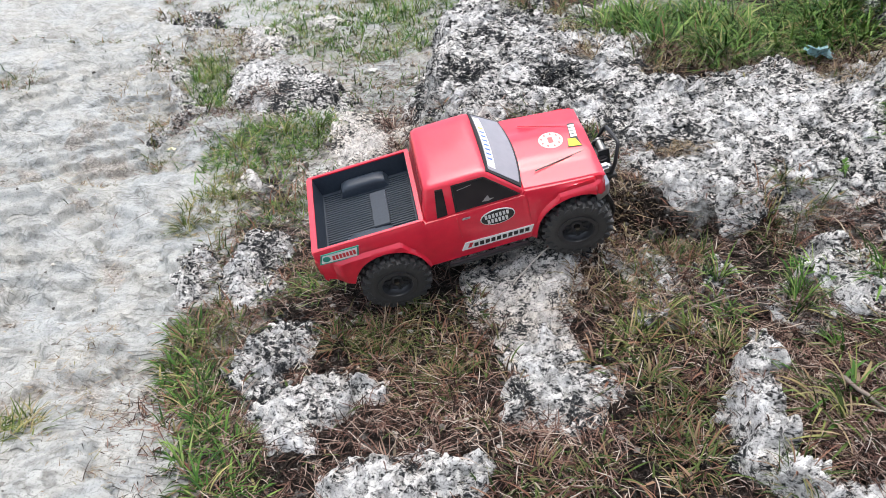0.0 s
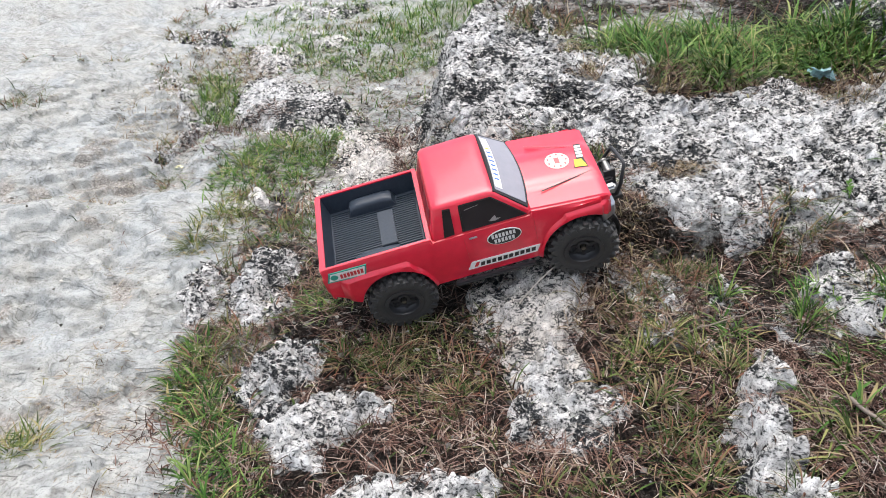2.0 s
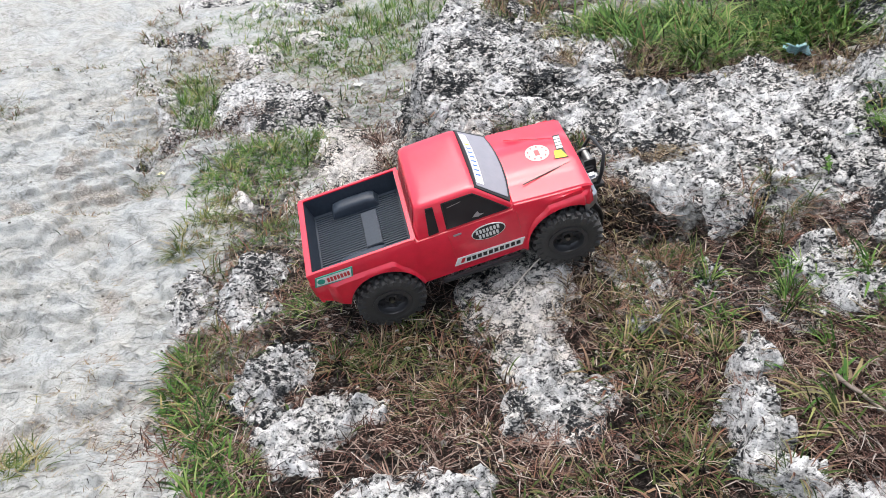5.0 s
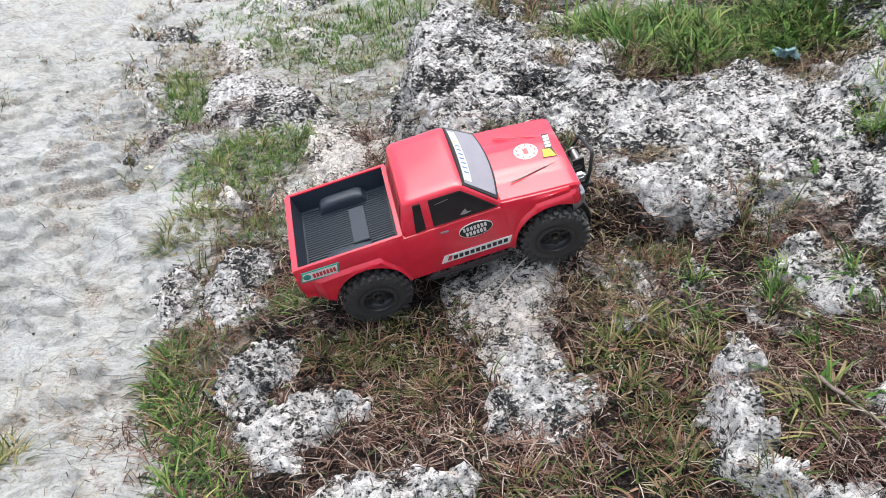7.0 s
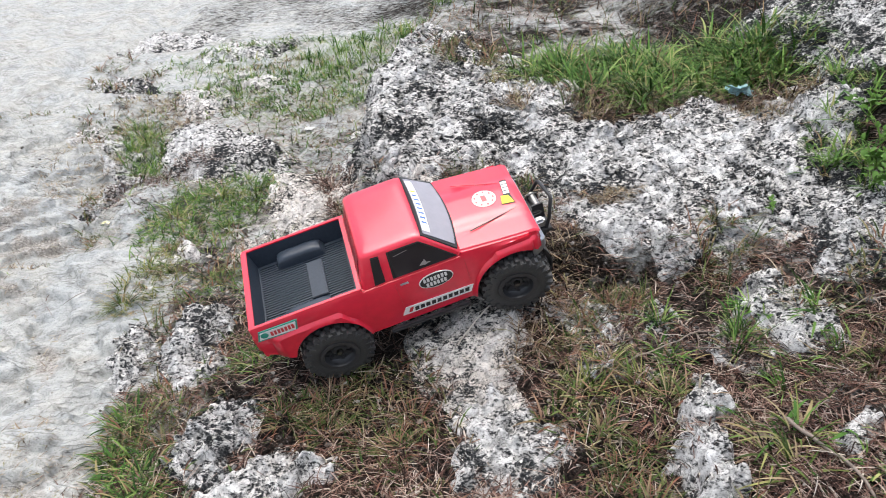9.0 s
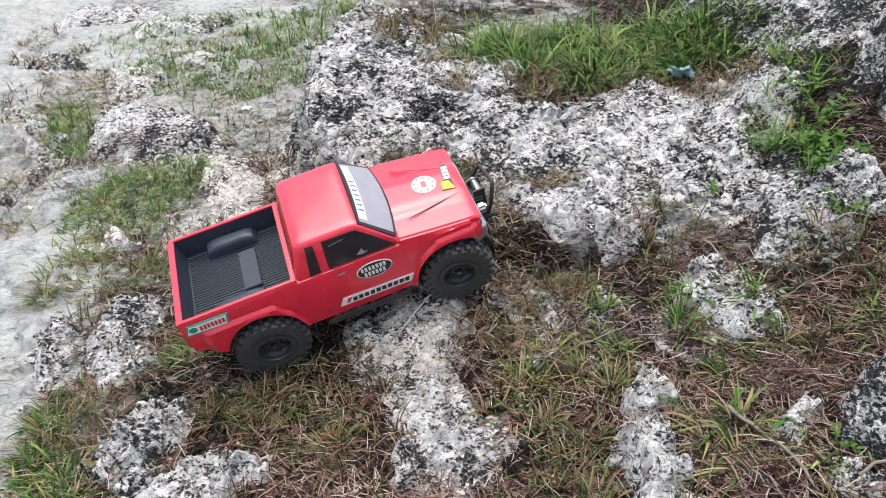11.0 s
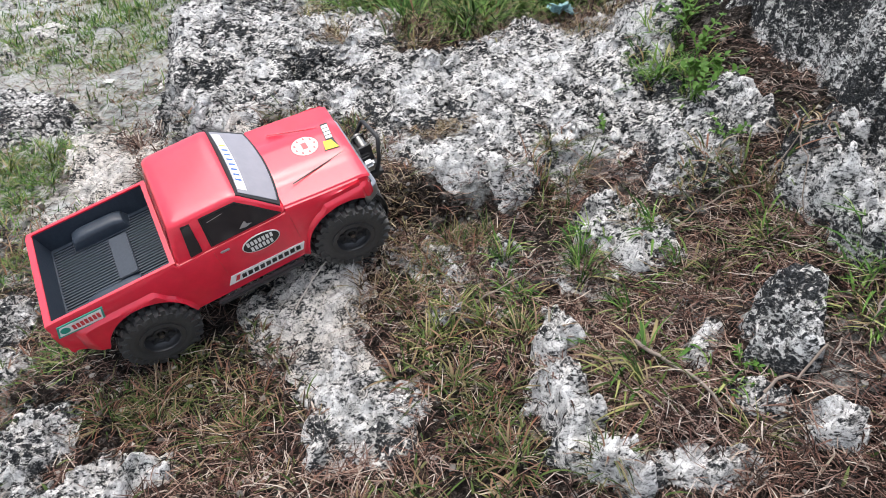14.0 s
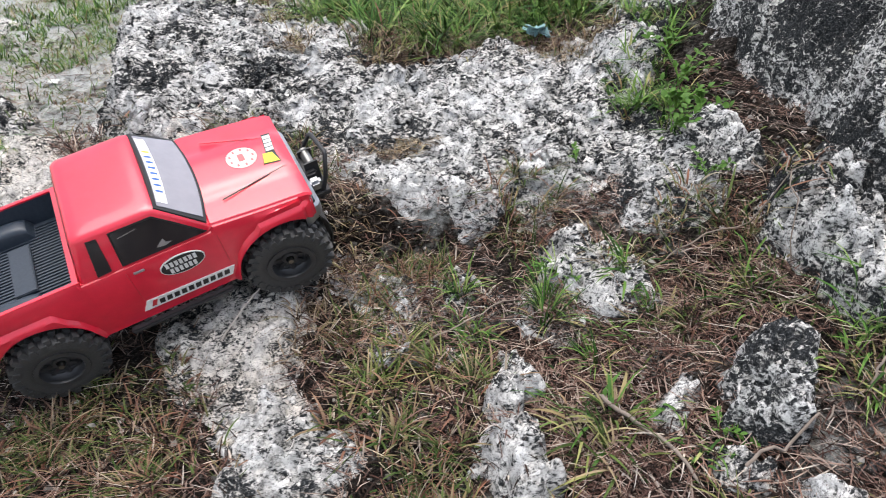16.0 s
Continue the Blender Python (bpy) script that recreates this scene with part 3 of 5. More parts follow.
# ---------------------------------------------------------------- grass
def blades(rng, x, y, length, width, lean, name, mat, curl=0.6, lift=0.0, sink=0.004, segs=4, yaw=None):
    """Curved tapered blades on the surface at x, y. lean: degrees from upright at the foot."""
    n = len(x)
    z = surface(x, y) - sink + lift * rng.random(n)
    yaw = rng.uniform(0, 2 * math.pi, n) if yaw is None else yaw
    side = np.stack([-np.sin(yaw), np.cos(yaw), np.zeros(n)], 1)
    out = np.stack([np.cos(yaw), np.sin(yaw), np.zeros(n)], 1)
    ang = np.radians(lean)
    bend = curl * rng.uniform(0.3, 1.3, n)
    sway = rng.normal(0, 0.25, n)
    p = np.stack([x, y, z], 1)
    rows = []
    for k in range(segs + 1):
        s = k / segs
        w = width * (1 - s) ** 0.6 * (0.75 + 0.5 * min(1, 3 * s)) if k < segs else width * 0
        rows.append((p.copy(), w))
        a = np.minimum(ang + bend * s * 1.2, 1.95)
        d = out * np.sin(a)[:, None] + side * (sway * s)[:, None]
        d[:, 2] = np.cos(a)
        p = p + d * (length / segs)[:, None]
        p[:, 2] = np.maximum(p[:, 2], z + 0.002)
    verts = []
    for k, (q, w) in enumerate(rows):
        if k < segs:
            verts += [q - side * w[:, None] / 2, q + side * w[:, None] / 2]
        else:
            verts.append(q)
    m = len(verts)
    v = np.stack(verts, 1).reshape(-1, 3)
    base = (np.arange(n) * m)[:, None]
    faces = []
    for k in range(segs - 1):
        faces += (base + np.array([2 * k, 2 * k + 1, 2 * k + 3, 2 * k + 2])).tolist()
    tips = (base + np.array([2 * segs - 2, 2 * segs - 1, 2 * segs])).tolist()
    return mesh_object(name, v.tolist(), faces + tips, mat)


def scatter(rng, n, cx, cy, rx, ry, deg, per=13, spread=0.009):
    """n places in an ellipse, bunched into small tufts and thinning out past its rim, and the way each leans."""
    m = max(2, n // per)
    r, th = np.sqrt(rng.random(m)) * (1 + 0.3 * np.abs(rng.normal(0, 0.5, m))), rng.uniform(0, 2 * math.pi, m)
    u, v, a = rx * r * np.cos(th), ry * r * np.sin(th), radians(deg)
    tx, ty = cx + u * math.cos(a) - v * math.sin(a), cy + u * math.sin(a) + v * math.cos(a)
    pick = rng.integers(0, m, n)
    dx, dy = rng.normal(0, spread, n), rng.normal(0, spread, n)
    yaw = np.arctan2(dy, dx) + rng.normal(0, 0.7, n)
    size = rng.uniform(0.55, 1.2, m)[pick]
    return tx[pick] + dx, ty[pick] + dy, yaw, size


# x, y, long and short radius, turn, blades, length, width, lean, material, label
BEDS = [
    (0.82, 2.04, 0.31, 0.20, 156, 9500, 0.135, 0.0062, 66, "g", "thick clump of long green grass on the ledge"),
    (0.77, 1.80, 0.29, 0.060, 158, 2600, 0.085, 0.0030, 64, "d", "dead brown stems along the foot of the green clump"),
    (-0.470, 1.92, 0.20, 0.15, 69, 4600, 0.046, 0.0038, 58, "g", "short green turf beside the track"),
    (-0.515, 1.50, 0.09, 0.06, 70, 700, 0.05, 0.0030, 50, "y", "small yellow-green tuft at the track edge"),
    (-0.27, 1.56, 0.13, 0.06, 20, 700, 0.06, 0.0028, 45, "o", "small olive-green tuft beside the pale slab"),
    (-0.34, 3.0, 0.42, 0.30, 135, 5200, 0.06, 0.0048, 52, "g", "distant patch of bright green turf"),
    (0.05, 3.5, 0.40, 0.30, 20, 2500, 0.10, 0.0050, 40, "g", "distant green grass behind the ledge"),
    (-0.803, 2.47, 0.28, 0.06, 107, 900, 0.09, 0.0034, 35, "g", "strip of upright green grass beside a boulder"),
    (-0.315, 0.80, 0.18, 0.042, 118, 800, 0.055, 0.0046, 46, "g", "strip of green grass between track and rocks"),
    (-0.37, 1.03, 0.10, 0.06, 100, 700, 0.06, 0.0030, 50, "o", "thin olive grass between track and rocks"),
    (-0.43, 1.36, 0.09, 0.05, 60, 420, 0.05, 0.0030, 52, "o", "olive grass along the edge of the track"),
    (-0.22, 1.25, 0.10, 0.06, 100, 420, 0.04, 0.0026, 56, "o", "low grass behind the toy truck"),
    (-0.625, 0.80, 0.06, 0.030, 125, 330, 0.055, 0.0028, 46, "y", "small green tuft growing in the track"),
    (0.290, 1.435, 0.135, 0.048, 122, 1300, 0.045, 0.0028, 50, "o", "olive grass pocket in the ledge"),
    (0.525, 1.405, 0.065, 0.048, 57, 700, 0.045, 0.0024, 70, "s", "dry straw pocket in the ledge"),
    (0.47, 1.125, 0.050, 0.034, 86, 260, 0.07, 0.0028, 40, "o", "upright olive and straw tuft under the ledge"),
    (0.426, 0.877, 0.105, 0.10, 41, 480, 0.065, 0.0046, 50, "o", "mixed green and straw tuft on the bank"),
    (0.38, 1.03, 0.06, 0.05, 30, 260, 0.06, 0.0028, 55, "o", "olive grass beside the front wheel"),
    (0.054, 0.93, 0.17, 0.095, 114, 900, 0.055, 0.0032, 60, "o", "reddish grass in front of the toy truck"),
    (0.62, 0.75, 0.075, 0.06, 65, 85, 0.085, 0.0068, 55, "g", "broad-bladed green tuft behind the ridge"),
    (0.643, 0.977, 0.08, 0.03, 69, 60, 0.065, 0.0060, 45, "g", "thin line of broad green blades"),
    (0.664, 0.87, 0.05, 0.04, 81, 70, 0.065, 0.0060, 45, "g", "green tuft in dead stems"),
    (-0.893, 1.74, 0.10, 0.05, 14, 400, 0.05, 0.0026, 62, "s", "straw tuft on the bare track"),
    (-1.441, 2.359, 0.12, 0.07, 129, 500, 0.06, 0.0034, 50, "o", "straw and green tuft across the track"),
    (0.215, 0.645, 0.08, 0.04, 175, 420, 0.06, 0.0034, 45, "o", "green and straw grass below the white outcrop"),
    (0.394, 0.706, 0.10, 0.05, 83, 420, 0.06, 0.0036, 55, "o", "straw grass along the foot of the ridge"),
    (1.00, 1.36, 0.12, 0.07, 73, 420, 0.08, 0.0050, 45, "g", "green grass under the dark wall"),
    (0.885, 0.843, 0.045, 0.036, 117, 170, 0.065, 0.0036, 42, "g", "small green tuft under the dark wall"),
    (0.781, 0.835, 0.048, 0.038, 101, 150, 0.055, 0.0040, 45, "o", "low olive tuft in dead stems"),
    (0.915, 0.672, 0.07, 0.04, 54, 200, 0.09, 0.0044, 48, "g", "long green blades beside the dark knob"),
    (0.70, 1.17, 0.10, 0.07, 68, 430, 0.07, 0.0030, 52, "o", "straw and olive tuft on the bank"),
    (0.80, 1.00, 0.06, 0.10, 68, 260, 0.06, 0.0034, 50, "o", "sparse olive grass under the shelf"),
    (0.94, 0.98, 0.05, 0.08, 30, 200, 0.07, 0.0036, 45, "o", "sparse straw grass at the wall foot"),
]
BEDS += [
    (-0.86, 2.05, 0.14, 0.05, 105, 420, 0.05, 0.0034, 55, "o", "thin olive grass along the track"),
    (-1.02, 2.75, 0.22, 0.10, 110, 700, 0.05, 0.0042, 50, "o", "olive grass beside the far track"),
    (-1.20, 3.5, 0.35, 0.15, 110, 900, 0.06, 0.0050, 50, "o", "far olive grass beside the track"),
    (-0.55, 3.7, 0.45, 0.22, 10, 1600, 0.06, 0.0055, 50, "g", "far green turf between pale stones"),
    (-0.20, 2.25, 0.20, 0.08, 100, 700, 0.04, 0.0030, 60, "o", "thin olive grass at the foot of the ledge"),
    (-0.10, 1.90, 0.18, 0.05, 95, 700, 0.06, 0.0030, 60, "d", "dry dark stems at the foot of the ledge"),
    (0.02, 1.62, 0.10, 0.04, 125, 420, 0.05, 0.0028, 60, "o", "dull grass at the foot of the ledge"),
    (-0.42, 1.70, 0.10, 0.06, 30, 380, 0.04, 0.0034, 55, "o", "short grass between pale stones"),
    (-1.55, 2.9, 0.25, 0.10, 20, 500, 0.04, 0.0044, 60, "o", "thin straw grass on the far track"),
    (0.16, 1.20, 0.10, 0.05, 120, 60, 0.04, 0.0030, 60, "o", "sparse grass on the pale slab"),
    (0.03, 1.02, 0.09, 0.05, 10, 420, 0.05, 0.0034, 55, "o", "grass trodden under the rear wheel"),
    (0.34, 1.12, 0.07, 0.05, 60, 300, 0.045, 0.0028, 58, "s", "dry stems in front of the front wheel"),
]
BEDS += [
    (-0.375, 0.95, 0.16, 0.045, 115, 700, 0.045, 0.0038, 50, "o", "olive grass along the lower track edge"),
    (-0.24, 1.16, 0.10, 0.05, 60, 420, 0.042, 0.0030, 56, "o", "dense olive grass behind the rear wheel"),
    (-0.09, 1.00, 0.05, 0.07, 60, 420, 0.05, 0.0034, 55, "o", "matted grass beside the rear wheel"),
    (0.08, 0.86, 0.16, 0.08, 80, 900, 0.045, 0.0026, 66, "d", "reddish dead stems between the outcrops"),
    (0.02, 0.76, 0.10, 0.06, 20, 600, 0.045, 0.0026, 66, "d", "reddish dead stems above the white hump"),
    (0.40, 0.78, 0.10, 0.10, 20, 800, 0.05, 0.0026, 66, "d", "reddish dead stems beside the ridge"),
    (0.52, 1.06, 0.12, 0.07, 20, 700, 0.045, 0.0026, 66, "d", "reddish dead stems under the ledge"),
]
BEDS += [
    (0.45, 2.02, 0.26, 0.10, 105, 1100, 0.06, 0.0030, 60, "s", "dry straw between ledge and green clump"),
    (0.30, 2.45, 0.25, 0.12, 100, 1200, 0.07, 0.0036, 55, "o", "olive grass on the back of the ledge"),
    (1.14, 1.62, 0.10, 0.06, 80, 420, 0.08, 0.0046, 45, "g", "green tuft between the grey blocks"),
    (0.72, 0.90, 0.06, 0.05, 60, 90, 0.06, 0.0052, 45, "g", "broad green tuft in dead stems"),
    (0.50, 0.93, 0.06, 0.04, 60, 110, 0.065, 0.0050, 45, "g", "bright green tuft on the bank"),
    (0.69, 0.64, 0.04, 0.03, 60, 60, 0.05, 0.0050, 45, "g", "small green tuft beside a twig"),
]
BEDS += [
    (-0.50, 0.84, 0.22, 0.07, 112, 1500, 0.034, 0.0014, 80, "s", "thin straw scattered on the track edge"),
    (-0.66, 1.00, 0.12, 0.06, 60, 220, 0.030, 0.0020, 80, "s", "thin straw lying on the bare track"),
    (-0.92, 1.72, 0.12, 0.06, 14, 260, 0.040, 0.0028, 70, "o", "flattened tuft on the bare track"),
    (0.30, 1.035, 0.06, 0.025, 15, 150, 0.075, 0.0022, 45, "s", "bleached stems bent over the front wheel"),
    (-0.01, 1.015, 0.08, 0.025, 10, 170, 0.065, 0.0022, 45, "s", "bleached stems bent over the rear wheel"),
]
BEDS += [
    (0.53, 1.86, 0.17, 0.07, 160, 900, 0.07, 0.0028, 62, "s", "straw fringe under the green clump"),
    (0.93, 1.68, 0.15, 0.05, 155, 600, 0.07, 0.0028, 62, "s", "straw fringe below the plastic wrapper"),
]
BEDS += [
    (-0.98, 2.36, 0.20, 0.13, 110, 2200, 0.045, 0.0026, 66, "s", "pale straw lying along the track edge"),
    (-0.66, 2.17, 0.16, 0.05, 20, 900, 0.05, 0.0028, 62, "d", "reddish dead stems at the foot of the boulder"),
    (-0.88, 2.85, 0.26, 0.14, 110, 2200, 0.05, 0.0034, 62, "s", "straw and thin grass between far stones"),
    (-0.45, 3.45, 0.25, 0.10, 10, 700, 0.05, 0.0040, 60, "s", "straw patch in the far turf"),
    (-0.20, 2.55, 0.16, 0.22, 10, 900, 0.045, 0.0030, 64, "s", "straw strip at the foot of the ledge"),
]
BEDS += [
    (-0.32, 0.80, 0.19, 0.050, 118, 800, 0.050, 0.0034, 58, "o", "faded olive stems among the green strip"),
    (-0.43, 0.80, 0.20, 0.05, 115, 900, 0.034, 0.0016, 78, "d", "dead stems on the edge of the track"),
]
BEDS += [
    (-0.40, 1.04, 0.12, 0.040, 110, 320, 0.050, 0.0040, 50, "g", "green blades along the lower track edge"),
    (-0.20, 1.18, 0.07, 0.050, 70, 300, 0.050, 0.0034, 50, "g", "fresh green blades behind the rear wheel"),
    (-0.50, 1.60, 0.09, 0.05, 110, 300, 0.045, 0.0032, 54, "y", "green tuft between track and slab"),
    (-0.30, 1.50, 0.09, 0.05, 30, 380, 0.050, 0.0032, 50, "g", "green tuft behind the tailgate"),
]
BEDS += [
    (0.400, 1.225, 0.050, 0.040, 60, 420, 0.045, 0.0026, 62, "s", "pale straw in the hollow before the bumper"),
    (0.37, 1.17, 0.050, 0.040, 40, 420, 0.045, 0.0026, 62, "d", "dead stems in the hollow before the bumper"),
]
KIND = {"y": (LIME, "grass_tuft"), "g": (GREEN, "grass_tuft"), "o": (OLIVE, "grass_tuft"), "d": (DRY, "dry_grass_tuft"), "s": (STRAW, "dry_grass_tuft")}
rng = np.random.default_rng(5)
for cx, cy, rx, ry, deg, n, length, width, lean, kind, label in BEDS:
    x, y, yaw, size = scatter(rng, n, cx, cy, rx, ry, deg, *((80, 0.024) if n > 6000 else ()))
    grow = length * size * rng.uniform(0.35, 1.1, n)
    wide = width * 0.8 * rng.uniform(0.35, 1.3, n) ** 1.3
    tilt = lean * (rng.uniform(0.3, 1.7, n) if lean < 70 else rng.uniform(1.0, 1.25, n))
    mat, name = KIND[kind]
    patch = blades(rng, x, y, grow, wide, tilt, name, mat, 1.25, yaw=yaw, segs=5)
    tagged(patch, label, "grass", kind="stuff")


def tuft(label, cx, cy, n, length, width, kind, lean=42, foot=0.012):
    """One tuft whose blades spring from a single root and arch outwards."""
    n, width = int(n * 1.3), width * 0.68
    r = np.random.default_rng(int(abs(cx * 7919 + cy * 104729) * 10) % 99991)
    a, d = r.uniform(0, 2 * math.pi, n), foot * np.sqrt(r.random(n))
    mat, name = KIND[kind]
    ob = blades(r, cx + d * np.cos(a), cy + d * np.sin(a), length * r.uniform(0.45, 1.15, n), width * r.uniform(0.5, 1.2, n),
                lean * r.uniform(0.25, 1.5, n), name, mat, 1.1, yaw=a + r.normal(0, 0.5, n), segs=6)
    tagged(ob, label, "grass", "grass tufts")


for cx, cy in ((0.464, 0.915), (0.494, 0.876), (0.392, 0.942), (0.418, 0.963), (0.363, 0.920)):
    tuft("yellow-green grass tuft on the bank", cx, cy, 48, 0.060, 0.0040, "y")
for cx, cy in ((0.650, 0.830), (0.619, 0.930), (0.529, 1.037), (0.631, 0.960)):
    tuft("upright green grass tuft between rubble", cx, cy, 30, 0.066, 0.0040, "g", 34)
for cx, cy in ((0.584, 0.721), (0.601, 0.680), (0.625, 0.735)):
    tuft("broad-bladed green tuft beside a dead twig", cx, cy, 22, 0.085, 0.0062, "y", 52)
for cx, cy in ((0.684, 0.572), (0.873, 0.833), (0.777, 0.834), (0.876, 0.620), (0.942, 0.680)):
    tuft("yellowish grass tuft among dead stems", cx, cy, 36, 0.055, 0.0038, "y", 46)
for cx, cy in ((0.359, 1.020), (0.392, 0.832), (0.407, 0.758), (0.366, 0.710), (0.411, 0.668), (0.500, 0.600), (0.465, 1.135), (0.520, 1.125), (0.646, 1.175), (0.911, 0.944)):
    tuft("olive and straw grass tuft", cx, cy, 60, 0.055, 0.0030, "o", 50, 0.018)
for cx, cy in ((-0.410, 1.041), (-0.349, 0.903), (-0.300, 0.764), (-0.423, 0.952), (-0.340, 0.840), (-0.310, 0.700), (-0.270, 0.660)):
    tuft("fresh green tuft between track and rocks", cx, cy, 36, 0.058, 0.0044, "g", 50, 0.018)
for cx, cy in ((-0.563, 1.460), (-0.440, 1.978), (-0.550, 1.884), (-0.342, 1.995), (-0.833, 2.584), (-0.800, 2.500)):
    tuft("green tuft beside the worn track", cx, cy, 54, 0.075, 0.0038, "y", 46, 0.018)
for cx, cy in ((-0.042, 0.985), (-0.125, 0.985), (0.020, 0.909), (0.096, 0.937), (0.065, 0.879), (-0.053, 0.940)):
    tuft("reddish olive tuft in front of the rear wheel", cx, cy, 60, 0.062, 0.0028, "o", 54, 0.018)


def open_soil(x, y, gap=0.003):
    """True where no rock covers the ground."""
    ok, w = np.ones(x.shape, bool), warp(x, y)
    for _, _, _, lobes in ROCKS:
        ok &= rise(x, y, lobes, w) < gap
    return ok


def litter(name, label, n, box, length, width, mat, seed, lean=(74, 96), curl=0.35, lift=0.012, keep=None, green=None):
    r = np.random.default_rng(seed)
    x, y = r.uniform(box[0], box[1], n), r.uniform(box[2], box[3], n)
    thick = fbm(x, y, 0.12, 3, seed)
    ok = open_soil(x, y, 0.010) & (r.random(n) < 0.55 + 0.5 * thick) & (r.random(n) > track(x, y) * 0.97)
    x, y = x[ok], y[ok]
    n = len(x)
    ob = blades(r, x, y, length * r.uniform(0.35, 1.3, n), width * r.uniform(0.6, 1.4, n), r.uniform(*lean, n), name, mat, curl, lift)
    tagged(ob, label, "grass", kind="stuff")


litter("dead_stems", "mat of dead reddish stems on the soil", 75000, (-0.45, 1.15, 0.42, 1.45), 0.042, 0.0015, DRY, 11)
litter("dead_stems", "dead stems and twigs below the dark wall", 16000, (0.55, 1.08, 0.45, 0.95), 0.045, 0.0016, DRY, 16)
litter("dead_stems", "thin dead grass on the far bank", 20000, (-1.0, 1.1, 1.45, 3.2), 0.055, 0.0020, DRY, 12)
litter("thin_grass", "thin olive grass scattered over the bank", 2600, (-0.45, 1.10, 0.42, 1.5), 0.036, 0.0034, OLIVE, 13, (20, 85), 1.2, 0.004)
litter("thin_grass", "thin green grass scattered beside the far track", 4200, (-1.0, 0.1, 1.4, 3.6), 0.045, 0.0030, GREEN, 14, (20, 80), 0.7, 0.004)
litter("thin_grass", "scattered grass on the ledge top", 5000, (0.1, 1.6, 1.75, 3.4), 0.075, 0.0034, OLIVE, 15, (15, 80), 0.7, 0.004)


def pebbles(name, label, n, box, size, mat, seed, on_track=False):
    """Small angular stones pressed into the ground."""
    r = np.random.default_rng(seed)
    x, y = r.uniform(box[0], box[1], n), r.uniform(box[2], box[3], n)
    ok = open_soil(x, y, 0.0) & (r.random(n) < 0.5 + 0.8 * fbm(x, y, 0.15, 3, seed))
    if not on_track:
        ok &= track(x, y) < 0.6
    x, y = x[ok], y[ok]
    n = len(x)
    z = surface(x, y)
    bm = bmesh.new()
    bmesh.ops.create_icosphere(bm, subdivisions=1, radius=1)
    ball = np.array([v.co for v in bm.verts])
    tris = np.array([[v.index for v in f.verts] for f in bm.faces])
    bm.free()
    sz = size * r.uniform(0.3, 1.0, n) ** 2 + 0.0015
    shape = ball[None] * (1 + r.normal(0, 0.22, (n, len(ball), 1))) * np.stack([np.ones(n), r.uniform(0.6, 1, n), r.uniform(0.4, 0.8, n)], 1)[:, None]
    a = r.uniform(0, 2 * math.pi, n)
    c, q = np.cos(a)[:, None], np.sin(a)[:, None]
    shape = np.stack([shape[..., 0] * c - shape[..., 1] * q, shape[..., 0] * q + shape[..., 1] * c, shape[..., 2]], 2)
    v = shape * sz[:, None, None] + np.stack([x, y, z + 0.2 * sz], 1)[:, None]
    f = tris[None] + (np.arange(n) * len(ball))[:, None, None]
    ob = mesh_object(name, v.reshape(-1, 3).tolist(), f.reshape(-1, 3).tolist(), mat, smooth=False)
    tagged(ob, label, "gravel", kind="stuff")


def track_straw(label, n, seed):
    """Loose straw that has gathered in the hollows of the worn track."""
    r = np.random.default_rng(seed)
    x, y = r.uniform(-1.6, -0.25, n), r.uniform(0.5, 2.7, n)
    low = 0.8 * fbm(x, y, 0.10, 4, 95) - 0.25 * plates(x, y) / 0.045
    ok = open_soil(x, y, 0.004) & (r.random(n) < step(low, 0.15, 0.8)) & (track(x, y) > 0.25)
    x, y = x[ok], y[ok]
    n = len(x)
    ob = blades(r, x, y, 0.028 * r.uniform(0.35, 1.3, n), 0.0012 * r.uniform(0.6, 1.4, n), r.uniform(84, 98, n), "straw_litter", STRAW, 0.2, 0.002)
    tagged(ob, label, "straw", kind="stuff")


track_straw("loose straw gathered in hollows of the track", 22000, 31)

PEBBLE = leaf("pebble", [(0.0, (0.06, 0.057, 0.053)), (0.6, (0.22, 0.21, 0.20)), (1.0, (0.48, 0.47, 0.45))], 0.9)
pebbles("gravel", "small pale limestone chips in dark soil", 2600, (-0.45, 1.15, 0.42, 1.5), 0.0055, PEBBLE, 21)
pebbles("gravel", "pale limestone chips on the far bank", 3000, (-1.0, 0.9, 1.5, 3.2), 0.010, PEBBLE, 22)
pebbles("gravel", "loose limestone grit on the worn track", 500, (-1.4, -0.4, 0.6, 2.8), 0.005, PEBBLE, 23, True)


def tube(name, points, radius, mat, sides=7, taper=0.4, parent=None):
    """A bent twig through a few points."""
    cu = bpy.data.curves.new(name, "CURVE")
    cu.dimensions, cu.bevel_depth, cu.bevel_resolution = "3D", radius, 2
    sp = cu.splines.new("POLY")
    sp.points.add(len(points) - 1)
    for i, (p, q) in enumerate(zip(sp.points, points)):
        p.co = (*q, 1)
        p.radius = 1 - taper * i / max(1, len(points) - 1)
    ob = new(name + "_curve", cu)
    dg = bpy.context.evaluated_depsgraph_get()
    me = bpy.data.meshes.new_from_object(ob.evaluated_get(dg))
    bpy.data.objects.remove(ob)
    me.name = name
    me.materials.clear()
    me.materials.append(mat)
    me.polygons.foreach_set("use_smooth", [True] * len(me.polygons))
    out = new(name, me)
    out.parent = parent
    return out


